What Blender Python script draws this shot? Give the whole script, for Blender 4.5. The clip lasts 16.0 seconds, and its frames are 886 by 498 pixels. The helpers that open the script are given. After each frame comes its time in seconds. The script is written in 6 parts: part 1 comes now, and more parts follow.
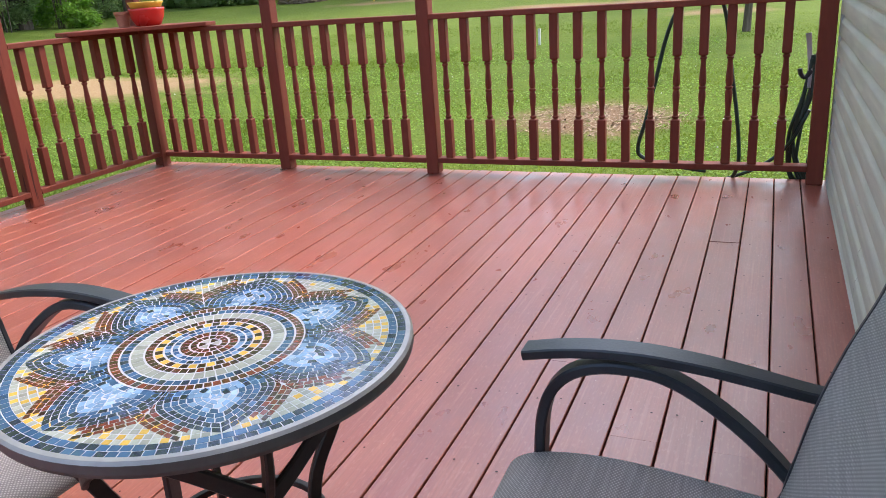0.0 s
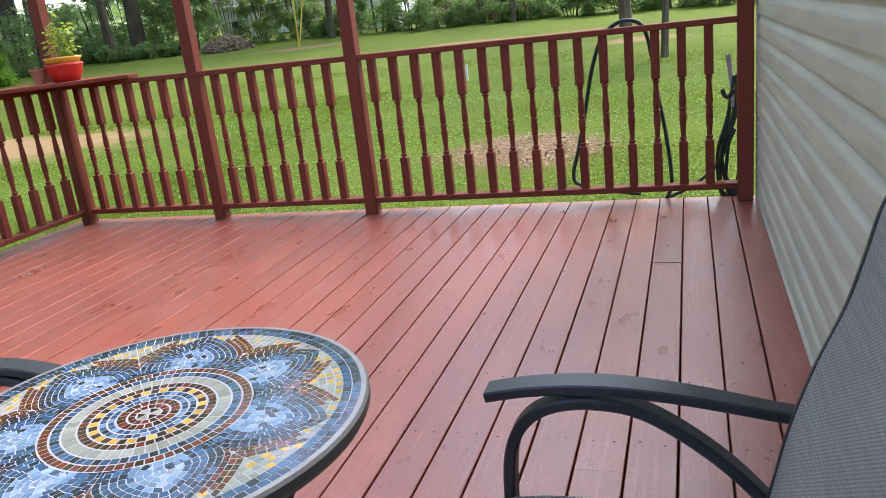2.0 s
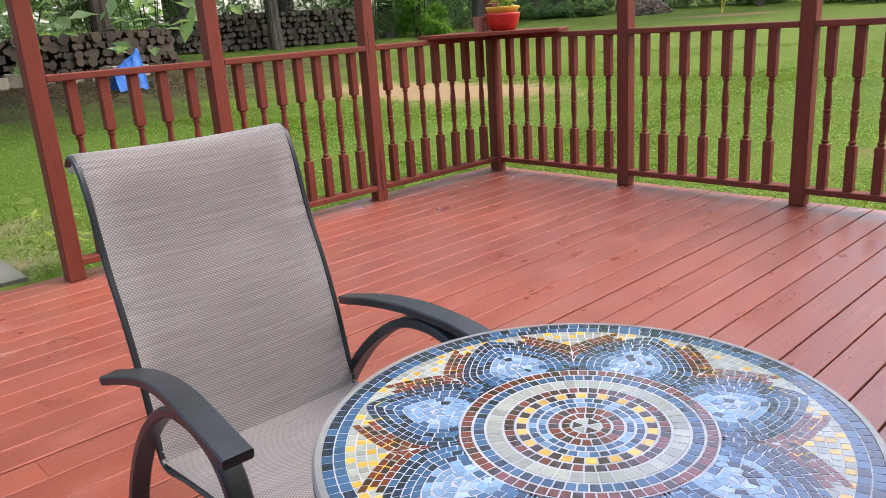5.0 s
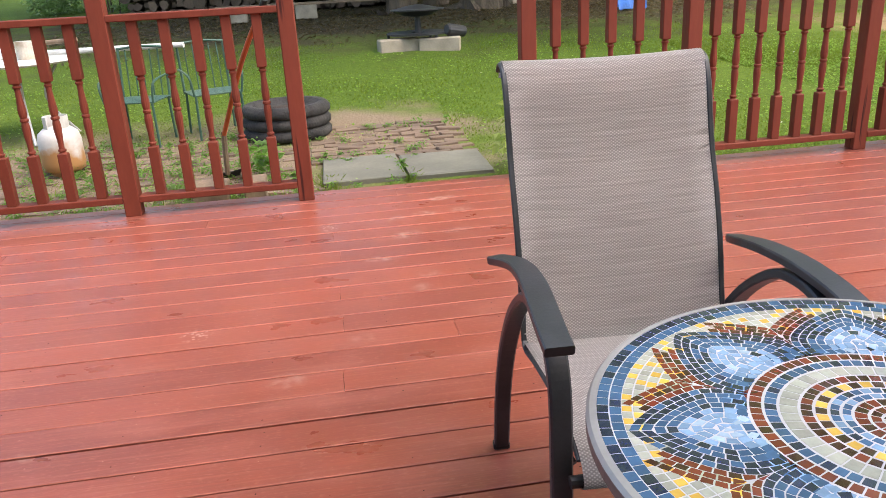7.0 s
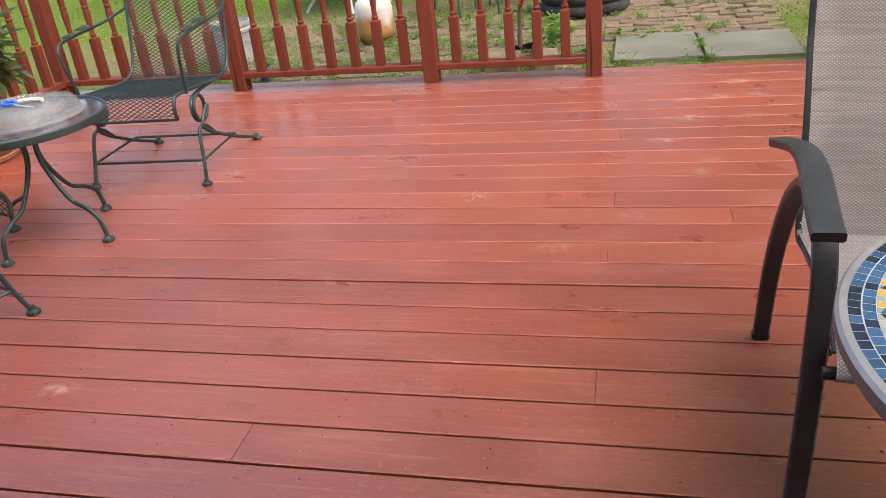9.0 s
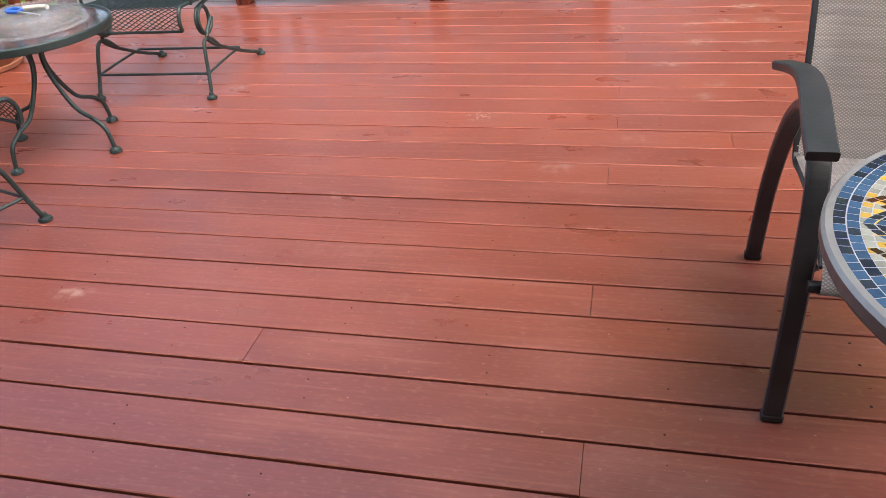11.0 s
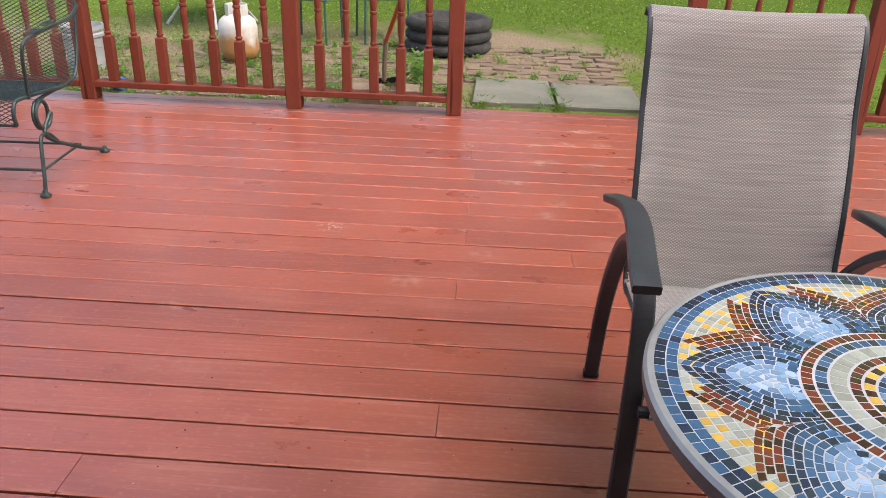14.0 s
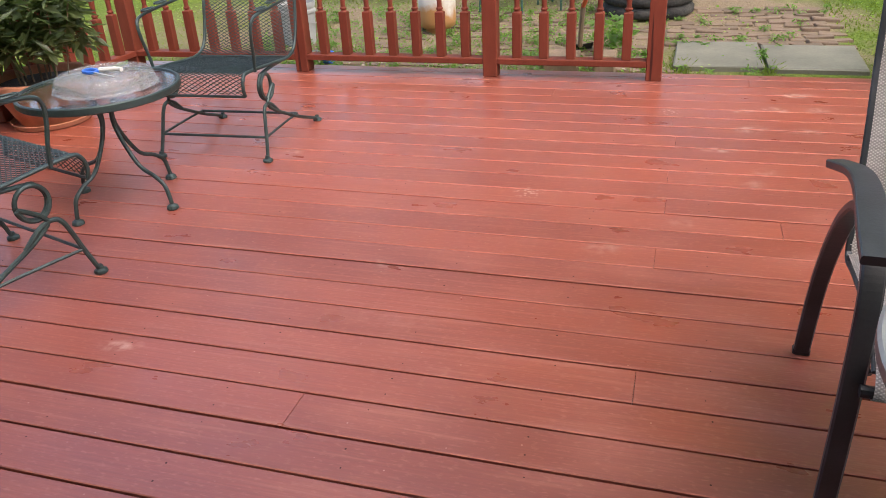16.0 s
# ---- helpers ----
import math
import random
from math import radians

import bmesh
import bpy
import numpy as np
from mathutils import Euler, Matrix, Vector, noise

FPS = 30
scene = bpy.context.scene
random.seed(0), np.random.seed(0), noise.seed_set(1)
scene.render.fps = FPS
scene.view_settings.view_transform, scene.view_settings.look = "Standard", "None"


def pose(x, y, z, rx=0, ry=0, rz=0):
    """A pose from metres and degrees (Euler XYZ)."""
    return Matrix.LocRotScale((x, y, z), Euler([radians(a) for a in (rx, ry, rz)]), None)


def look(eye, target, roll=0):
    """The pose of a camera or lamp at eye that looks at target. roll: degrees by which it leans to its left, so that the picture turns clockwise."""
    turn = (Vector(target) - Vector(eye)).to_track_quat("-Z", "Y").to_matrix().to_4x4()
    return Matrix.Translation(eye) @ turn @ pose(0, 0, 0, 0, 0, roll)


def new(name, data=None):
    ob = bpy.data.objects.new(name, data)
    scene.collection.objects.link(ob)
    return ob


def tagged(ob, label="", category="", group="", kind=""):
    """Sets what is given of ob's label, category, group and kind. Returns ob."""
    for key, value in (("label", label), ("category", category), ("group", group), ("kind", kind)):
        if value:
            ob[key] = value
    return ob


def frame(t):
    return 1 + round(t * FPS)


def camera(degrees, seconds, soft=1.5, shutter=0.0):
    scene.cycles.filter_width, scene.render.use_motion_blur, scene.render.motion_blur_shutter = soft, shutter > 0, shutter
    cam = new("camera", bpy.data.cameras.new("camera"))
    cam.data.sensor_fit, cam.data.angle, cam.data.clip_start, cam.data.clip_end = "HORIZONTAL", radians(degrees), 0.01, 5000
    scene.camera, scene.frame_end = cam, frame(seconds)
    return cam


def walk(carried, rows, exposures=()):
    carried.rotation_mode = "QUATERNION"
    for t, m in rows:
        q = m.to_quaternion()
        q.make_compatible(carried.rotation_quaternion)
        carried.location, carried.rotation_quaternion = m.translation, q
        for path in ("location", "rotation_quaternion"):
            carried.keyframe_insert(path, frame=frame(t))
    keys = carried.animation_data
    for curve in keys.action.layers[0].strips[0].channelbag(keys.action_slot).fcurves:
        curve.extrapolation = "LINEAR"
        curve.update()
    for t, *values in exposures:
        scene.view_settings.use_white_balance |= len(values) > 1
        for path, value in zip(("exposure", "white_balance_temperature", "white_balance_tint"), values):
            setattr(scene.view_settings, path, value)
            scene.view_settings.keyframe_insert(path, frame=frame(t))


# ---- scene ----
cam = camera(59.36, 16.0, soft=0.85)
PATH = [
    (0, (-0.199, -0.423, 1.273), (-0.952, 1.313, 0.625), -4.0),
    (0.5, (-0.183, -0.415, 1.272), (-0.755, 1.388, 0.621), -2.1),
    (1, (-0.175, -0.416, 1.276), (-0.756, 1.4, 0.671), -4.0),
    (1.5, (-0.208, -0.39, 1.268), (-0.794, 1.429, 0.679), -7.6),
    (2, (-0.237, -0.373, 1.262), (-0.849, 1.444, 0.691), -6.6),
    (2.5, (-0.273, -0.345, 1.253), (-0.927, 1.458, 0.686), -5.7),
    (3, (-0.374, -0.338, 1.246), (-1.119, 1.431, 0.682), -5.3),
    (3.5, (-0.496, -0.32, 1.243), (-1.324, 1.407, 0.666), -5.9),
    (4, (-0.565, -0.298, 1.227), (-1.557, 1.34, 0.649), -6.2),
    (4.2, (-0.562, -0.277, 1.234), (-1.65, 1.297, 0.652), -5.6),
    (6.3, (-0.4, -0.155, 1.21), (-2.144, 0.592, 0.578), -3.8),
    (6.5, (-0.377, -0.163, 1.224), (-2.163, 0.446, 0.561), -4.2),
    (6.8, (-0.368, -0.134, 1.234), (-2.22, 0.255, 0.587), -4.0),
    (7, (-0.393, -0.079, 1.219), (-2.255, 0.19, 0.541), -3.1),
    (7.5, (-0.348, -0.067, 1.229), (-2.155, -0.133, 0.374), -3.0),
    (8, (-0.319, -0.073, 1.224), (-2.067, -0.429, 0.321), -5.3),
    (8.2, (-0.337, -0.035, 1.203), (-2.075, -0.464, 0.312), -6.9),
    (10.3, (-0.242, -0.084, 1.23), (-1.952, -0.544, 0.301), -5.2),
    (10.5, (-0.255, -0.071, 1.222), (-1.964, -0.532, 0.291), -5.1),
    (10.7, (-0.265, -0.066, 1.173), (-1.957, -0.519, 0.208), -5.0),
    (10.9, (-0.265, -0.038, 1.202), (-1.904, -0.501, 0.154), -5.4),
    (11, (-0.239, -0.054, 1.218), (-1.873, -0.494, 0.151), -5.1),
    (11.5, (-0.236, -0.039, 1.209), (-1.876, -0.388, 0.119), -3.3),
    (12, (-0.25, -0.047, 1.24), (-1.918, -0.351, 0.179), -2.1),
    (12.5, (-0.277, -0.035, 1.256), (-2.055, -0.256, 0.369), -0.5),
    (13, (-0.296, -0.037, 1.233), (-2.093, -0.14, 0.361), 1.4),
    (13.5, (-0.275, -0.041, 1.244), (-2.082, -0.13, 0.392), 1.8),
    (14, (-0.274, -0.036, 1.253), (-2.081, -0.124, 0.401), 1.9),
    (14.5, (-0.244, -0.052, 1.258), (-2.008, -0.418, 0.39), -1.4),
    (15, (-0.226, -0.069, 1.264), (-1.942, -0.597, 0.384), -3.6),
    (15.5, (-0.229, -0.071, 1.26), (-1.929, -0.615, 0.358), -3.5),
    (16, (-0.231, -0.071, 1.253), (-1.922, -0.617, 0.337), -3.2),
]
EXPOSURES = [(0, 1.98, 6600, 12), (1.0, 2.04, 6600, 12), (2.0, 1.90, 6600, 12), (3.0, 1.82, 6600, 12), (4.2, 1.77, 6600, 12), (6.5, 1.96, 7000, 13), (7.2, 1.94, 7000, 13), (8.2, 1.83, 7250, 12), (10.5, 1.80, 7200, 12), (12, 1.71, 7200, 12), (13.5, 1.82, 7050, 12), (16, 1.81, 7100, 12)]
walk(cam, [(t, look(eye, target, roll)) for t, eye, target, roll in PATH], EXPOSURES)

# ---- world, sun and exposure ----
world = bpy.data.worlds.new("world")
scene.world = world
world.use_nodes = True
wn = world.node_tree.nodes
sky = wn.new("ShaderNodeTexSky")
sky.sky_type, sky.sun_disc = "NISHITA", False
sky.sun_elevation, sky.sun_rotation = radians(58), radians(30)
sky.air_density, sky.dust_density, sky.ozone_density = 1.0, 3.0, 1.5
wn["Background"].inputs["Strength"].default_value = 0.15
world.node_tree.links.new(sky.outputs[0], wn["Background"].inputs["Color"])

sun = new("sun", bpy.data.lights.new("sun", "SUN"))
sun.data.energy, sun.data.angle, sun.data.color = 0.5, radians(60), (1.0, 0.96, 0.9)
sun.matrix_world = look((0, 0, 0), (-0.27, -0.46, -0.85))

# ---- materials ----


def nodes_of(m):
    m.use_nodes = True
    return m.node_tree.nodes, m.node_tree.links, m.node_tree.nodes["Principled BSDF"]


def mat(name, color, rough=0.5, metal=0.0, vary=0.25, scale=8.0, fine=90.0, bump=0.1, stretch=(1, 1, 1), island=0.0, second=None, spec=0.5, coat=0.0, bump_dist=0.004):
    """Two-scale noise over a base colour, with grain in the bump and the roughness."""
    m = bpy.data.materials.new(name)
    n, l, b = nodes_of(m)
    tc = n.new("ShaderNodeTexCoord")
    mp = n.new("ShaderNodeMapping")
    mp.inputs["Scale"].default_value = stretch
    l.new(tc.outputs["Object"], mp.inputs[0])
    a = n.new("ShaderNodeTexNoise")
    a.inputs["Scale"].default_value, a.inputs["Detail"].default_value = scale, 5
    f = n.new("ShaderNodeTexNoise")
    f.inputs["Scale"].default_value, f.inputs["Detail"].default_value = fine, 4
    l.new(mp.outputs[0], a.inputs[0]), l.new(mp.outputs[0], f.inputs[0])
    ramp = n.new("ShaderNodeMix")
    ramp.data_type = "RGBA"
    dark = tuple(c * (1 - vary) for c in color)
    light = second or tuple(min(1, c * (1 + vary)) for c in color)
    ramp.inputs[6].default_value, ramp.inputs[7].default_value = (*dark, 1), (*light, 1)
    sh = n.new("ShaderNodeMapRange")
    sh.inputs[1].default_value, sh.inputs[2].default_value = 0.3, 0.7
    l.new(a.outputs[0], sh.inputs[0])
    src = sh.outputs[0]
    if island:
        g, oi, ad, fr, mx = n.new("ShaderNodeNewGeometry"), n.new("ShaderNodeObjectInfo"), n.new("ShaderNodeMath"), n.new("ShaderNodeMath"), n.new("ShaderNodeMix")
        fr.operation = "FRACT"
        l.new(g.outputs["Random Per Island"], ad.inputs[0]), l.new(oi.outputs["Random"], ad.inputs[1]), l.new(ad.outputs[0], fr.inputs[0])
        mx.inputs[0].default_value = island
        l.new(src, mx.inputs[2]), l.new(fr.outputs[0], mx.inputs[3])
        src = mx.outputs[0]
    l.new(src, ramp.inputs[0])
    fm = n.new("ShaderNodeMix")
    fm.data_type, fm.blend_type = "RGBA", "MULTIPLY"
    fm.inputs[0].default_value = min(1, vary * 1.2)
    l.new(ramp.outputs[2], fm.inputs[6]), l.new(f.outputs[0], fm.inputs[7])
    gain = n.new("ShaderNodeMix")
    gain.data_type, gain.blend_type = "RGBA", "MULTIPLY"
    k = 1 + 0.5 * min(1, vary * 1.2)
    gain.inputs[0].default_value, gain.inputs[7].default_value = 1, (k, k, k, 1)
    gain.clamp_result = False
    l.new(fm.outputs[2], gain.inputs[6])
    l.new(gain.outputs[2], b.inputs["Base Color"])
    rr = n.new("ShaderNodeMapRange")
    rr.inputs[3].default_value, rr.inputs[4].default_value = max(0.02, rough - 0.1), min(1, rough + 0.1)
    l.new(a.outputs[0], rr.inputs[0]), l.new(rr.outputs[0], b.inputs["Roughness"])
    b.inputs["Metallic"].default_value = metal
    b.inputs["Specular IOR Level"].default_value = spec
    b.inputs["Coat Weight"].default_value = coat
    if bump:
        bp = n.new("ShaderNodeBump")
        bp.inputs["Strength"].default_value, bp.inputs["Distance"].default_value = bump, bump_dist
        l.new(f.outputs[0], bp.inputs["Height"]), l.new(bp.outputs[0], b.inputs["Normal"])
    return m


def leaf_mat(name, dark, light):
    m = mat(name, dark, 0.45, vary=0.3, scale=3, fine=40, bump=0.0, island=0.75, second=light)
    n, l, b = nodes_of(m)
    tr, mx = n.new("ShaderNodeBsdfTranslucent"), n.new("ShaderNodeMixShader")
    mx.inputs[0].default_value = 0.5
    tr.inputs[0].default_value = (light[0] * 1.2, light[1] * 1.3, light[2] * 0.9, 1)
    out = n["Material Output"]
    l.new(b.outputs[0], mx.inputs[1]), l.new(tr.outputs[0], mx.inputs[2]), l.new(mx.outputs[0], out.inputs[0])
    return m


M = {}


SCUFFS = [(-4.59, 0.53, 0.045, 0.09, 10, 0.9), (-4.32, 0.40, 0.05, 0.07, -20, 0.7), (-4.28, 0.25, 0.04, 0.06, 5, 0.7), (-4.00, 0.27, 0.06, 0.08, 20, 0.6), (-4.34, 0.60, 0.04, 0.06, 0, 0.6), (-4.00, 0.51, 0.04, 0.08, 0, 0.5),
          (-3.70, 0.12, 0.035, 0.085, 0, 0.6), (-3.32, 0.25, 0.05, 0.05, 0, 0.35), (-3.46, 0.30, 0.05, 0.05, 0, 0.35), (-2.66, -0.28, 0.055, 0.07, 0, 0.4), (-2.91, -0.02, 0.04, 0.06, 0, 0.25), (-3.38, -1.81, 0.03, 0.06, 0, 0.5),
          (-1.77, -1.58, 0.03, 0.07, 15, 0.85), (-2.07, -0.88, 0.05, 0.20, 0, 0.10), (-3.82, -1.33, 0.04, 0.07, 0, 0.3), (-2.4, -1.0, 0.03, 0.05, 0, 0.3)]
PRINTS = [(-4.22, -0.11, 0.06, 0.055, 0, 0.75), (-3.09, -0.62, 0.06, 0.06, 20, 0.75)]


def deck_material():
    """Red deck stain: grain along the boards, worn lighter streaks, pale dusty scuffs, board-to-board variation."""
    m = bpy.data.materials.new("deck_stain")
    n, l, b = nodes_of(m)
    geo, oi = n.new("ShaderNodeNewGeometry"), n.new("ShaderNodeObjectInfo")

    def noise_at(scale, stretch, detail=5):
        mp, t = n.new("ShaderNodeMapping"), n.new("ShaderNodeTexNoise")
        mp.inputs["Scale"].default_value = stretch
        t.inputs["Scale"].default_value, t.inputs["Detail"].default_value = scale, detail
        l.new(geo.outputs["Position"], mp.inputs[0]), l.new(mp.outputs[0], t.inputs[0])
        return t.outputs[0]

    def mapr(s, a, c, lo=0.0, hi=1.0):
        r = n.new("ShaderNodeMapRange")
        for i, v in enumerate((a, c, lo, hi)):
            r.inputs[i + 1].default_value = v
        l.new(s, r.inputs[0])
        return r.outputs[0]

    def mix(f, c0, c1, kind="MIX"):
        x = n.new("ShaderNodeMix")
        x.data_type, x.blend_type = "RGBA", kind
        for i, v in ((0, f), (6, c0), (7, c1)):
            if isinstance(v, (tuple, float)):
                x.inputs[i].default_value = v
            else:
                l.new(v, x.inputs[i])
        return x.outputs[2]

    grain = noise_at(1, (160, 5, 160), 6)
    broad = noise_at(1.1, (1, 0.6, 1), 4)
    blot = noise_at(7, (1, 0.5, 1), 5)
    c = mix(oi.outputs["Random"], (0.222, 0.052, 0.034, 1), (0.308, 0.074, 0.044, 1))
    c = mix(mapr(broad, 0.35, 0.5, 0.7, 0), c, (0.217, 0.056, 0.042, 1))
    c = mix(mapr(broad, 0.5, 0.65, 0, 0.7), c, (0.328, 0.072, 0.040, 1))
    c = mix(mapr(blot, 0.50, 0.72, 0, 0.55), c, (0.36, 0.106, 0.068, 1))
    c = mix(mapr(grain, 0.38, 0.62, 0.0, 0.30), c, (0.150, 0.036, 0.026, 1))
    c = mix(mapr(noise_at(1, (60, 2.2, 60), 6), 0.56, 0.70, 0, 0.32), c, (0.42, 0.16, 0.11, 1))
    c = mix(mapr(noise_at(120, (1, 0.35, 1), 4), 0.55, 0.75, 0, 0.35), c, (0.46, 0.19, 0.135, 1))
    c = mix(mapr(noise_at(45, (1, 0.5, 1), 5), 0.60, 0.80, 0, 0.10), c, (0.17, 0.040, 0.028, 1))
    # dried footprints and scuffs, in broken dusty ovals, and two dotted tread prints
    crumb = noise_at(26, (1, 1, 1), 6)
    tread = n.new("ShaderNodeTexVoronoi")
    tread.inputs["Scale"].default_value = 62
    l.new(geo.outputs["Position"], tread.inputs[0])
    dots = mapr(tread.outputs["Distance"], 0.42, 0.30)
    for x, y, rx, ry, turn, k in SCUFFS + PRINTS:
        mp, ln = n.new("ShaderNodeMapping"), n.new("ShaderNodeVectorMath")
        mp.vector_type, ln.operation = "TEXTURE", "LENGTH"
        mp.inputs["Location"].default_value, mp.inputs["Rotation"].default_value, mp.inputs["Scale"].default_value = (x, y, 0), (0, 0, radians(turn)), (rx, ry, 50)
        l.new(geo.outputs["Position"], mp.inputs[0]), l.new(mp.outputs[0], ln.inputs[0])
        sp = n.new("ShaderNodeMath")
        sp.operation = "MULTIPLY"
        l.new(mapr(ln.outputs["Value"], 1.1, 0.55), sp.inputs[0]), l.new(mapr(dots, 0, 1, 0, k) if (x, y, rx, ry, turn, k) in PRINTS else mapr(crumb, 0.40, 0.66, 0.0, 0.9 * k), sp.inputs[1])
        c = mix(sp.outputs[0], c, (0.56, 0.36, 0.29, 1))
    # small pale specks
    sp = n.new("ShaderNodeTexVoronoi")
    sp.inputs["Scale"].default_value = 17
    l.new(geo.outputs["Position"], sp.inputs[0])
    c = mix(mapr(sp.outputs["Distance"], 0.055, 0.02, 0, 0.6), c, (0.55, 0.36, 0.28, 1))
    l.new(c, b.inputs["Base Color"])
    l.new(mapr(blot, 0.3, 0.7, 0.26, 0.42), b.inputs["Roughness"])
    b.inputs["Specular IOR Level"].default_value = 0.95
    bp = n.new("ShaderNodeBump")
    bp.inputs["Strength"].default_value, bp.inputs["Distance"].default_value = 0.22, 0.002
    l.new(grain, bp.inputs["Height"]), l.new(bp.outputs[0], b.inputs["Normal"])
    return m


M["deck"] = deck_material()
# pale wear plus the bright sky-lit line along board edges, put into colour
M["board_edge"] = mat("worn_lit_board_edge", (0.40, 0.15, 0.11), 0.75, vary=0.3, scale=5, fine=40, bump=0.2, spec=0.3)
M["rail"] = mat("rail_stain", (0.178, 0.041, 0.024), 0.6, spec=0.2, vary=0.22, scale=5, fine=60, bump=0.15, stretch=(1, 1, 0.2), island=0.4)


def post_material():
    """Stained post timber with drying cracks along its length."""
    m = mat("post_stain", (0.185, 0.043, 0.025), 0.6, spec=0.2, vary=0.22, scale=5, fine=60, bump=0.15, stretch=(1, 1, 0.2), island=0.4)
    n, l, b = nodes_of(m)
    geo, mp, ns, r = n.new("ShaderNodeNewGeometry"), n.new("ShaderNodeMapping"), n.new("ShaderNodeTexNoise"), n.new("ShaderNodeMapRange")
    mp.inputs["Scale"].default_value = (26, 26, 1.1)
    ns.inputs["Scale"].default_value, ns.inputs["Detail"].default_value = 1, 3
    l.new(geo.outputs["Position"], mp.inputs[0]), l.new(mp.outputs[0], ns.inputs[0])
    for i, v in enumerate((0.31, 0.36, 1.0, 0.0)):
        r.inputs[i + 1].default_value = v
    l.new(ns.outputs[0], r.inputs[0])
    x = n.new("ShaderNodeMix")
    x.data_type = "RGBA"
    x.inputs[7].default_value = (0.05, 0.012, 0.010, 1)
    src = b.inputs["Base Color"].links[0].from_socket
    l.new(r.outputs[0], x.inputs[0]), l.new(src, x.inputs[6]), l.new(x.outputs[2], b.inputs["Base Color"])
    return m


M["post"] = post_material()
# near-black, so the shade between boards lies in the colour
M["under"] = mat("gap_shade", (0.025, 0.013, 0.010), 0.9, vary=0.3)
M["nail"] = mat("nail_steel", (0.045, 0.018, 0.015), 0.7, metal=0.2, vary=0.3, bump=0)
M["siding"] = mat("vinyl_siding", (0.535, 0.53, 0.435), 0.62, vary=0.12, scale=2.0, fine=30, bump=0.35, stretch=(3, 1, 14), spec=0.18, bump_dist=0.0015)
M["trim"] = mat("vinyl_trim", (0.55, 0.54, 0.52), 0.5, vary=0.1, bump=0.05)
M["black_metal"] = mat("powder_coated_metal", (0.040, 0.044, 0.051), 0.42, metal=0.25, vary=0.25, scale=12, fine=200, bump=0.08)
M["iron"] = mat("green_wrought_iron", (0.034, 0.056, 0.056), 0.45, metal=0.3, vary=0.35, scale=15, fine=150, bump=0.2)
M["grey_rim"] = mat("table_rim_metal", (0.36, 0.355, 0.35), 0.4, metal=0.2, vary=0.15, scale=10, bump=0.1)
M["table_metal"] = mat("brown_black_metal", (0.038, 0.032, 0.029), 0.45, metal=0.2, vary=0.3, scale=12, fine=120, bump=0.1)
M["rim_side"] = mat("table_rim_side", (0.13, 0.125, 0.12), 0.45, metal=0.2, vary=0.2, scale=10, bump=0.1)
M["grout"] = mat("tile_grout", (0.50, 0.50, 0.54), 0.45, vary=0.12, scale=20, fine=300, bump=0.03, coat=0.3)
TILES = {"navy": (0.016, 0.022, 0.066), "blue": (0.042, 0.104, 0.215), "sky": (0.20, 0.33, 0.52), "pale": (0.36, 0.49, 0.64), "rust": (0.165, 0.028, 0.017), "brown": (0.052, 0.009, 0.011), "yellow": (0.70, 0.42, 0.08), "sage": (0.36, 0.37, 0.325)}
for k, c in TILES.items():
    M["tile_" + k] = mat("glass_tile_" + k, c, 0.11, vary=0.22, scale=60, fine=260, bump=0.01, island=0.7, coat=1.0, spec=0.3, second=tuple(min(1, x * 1.5) for x in c))


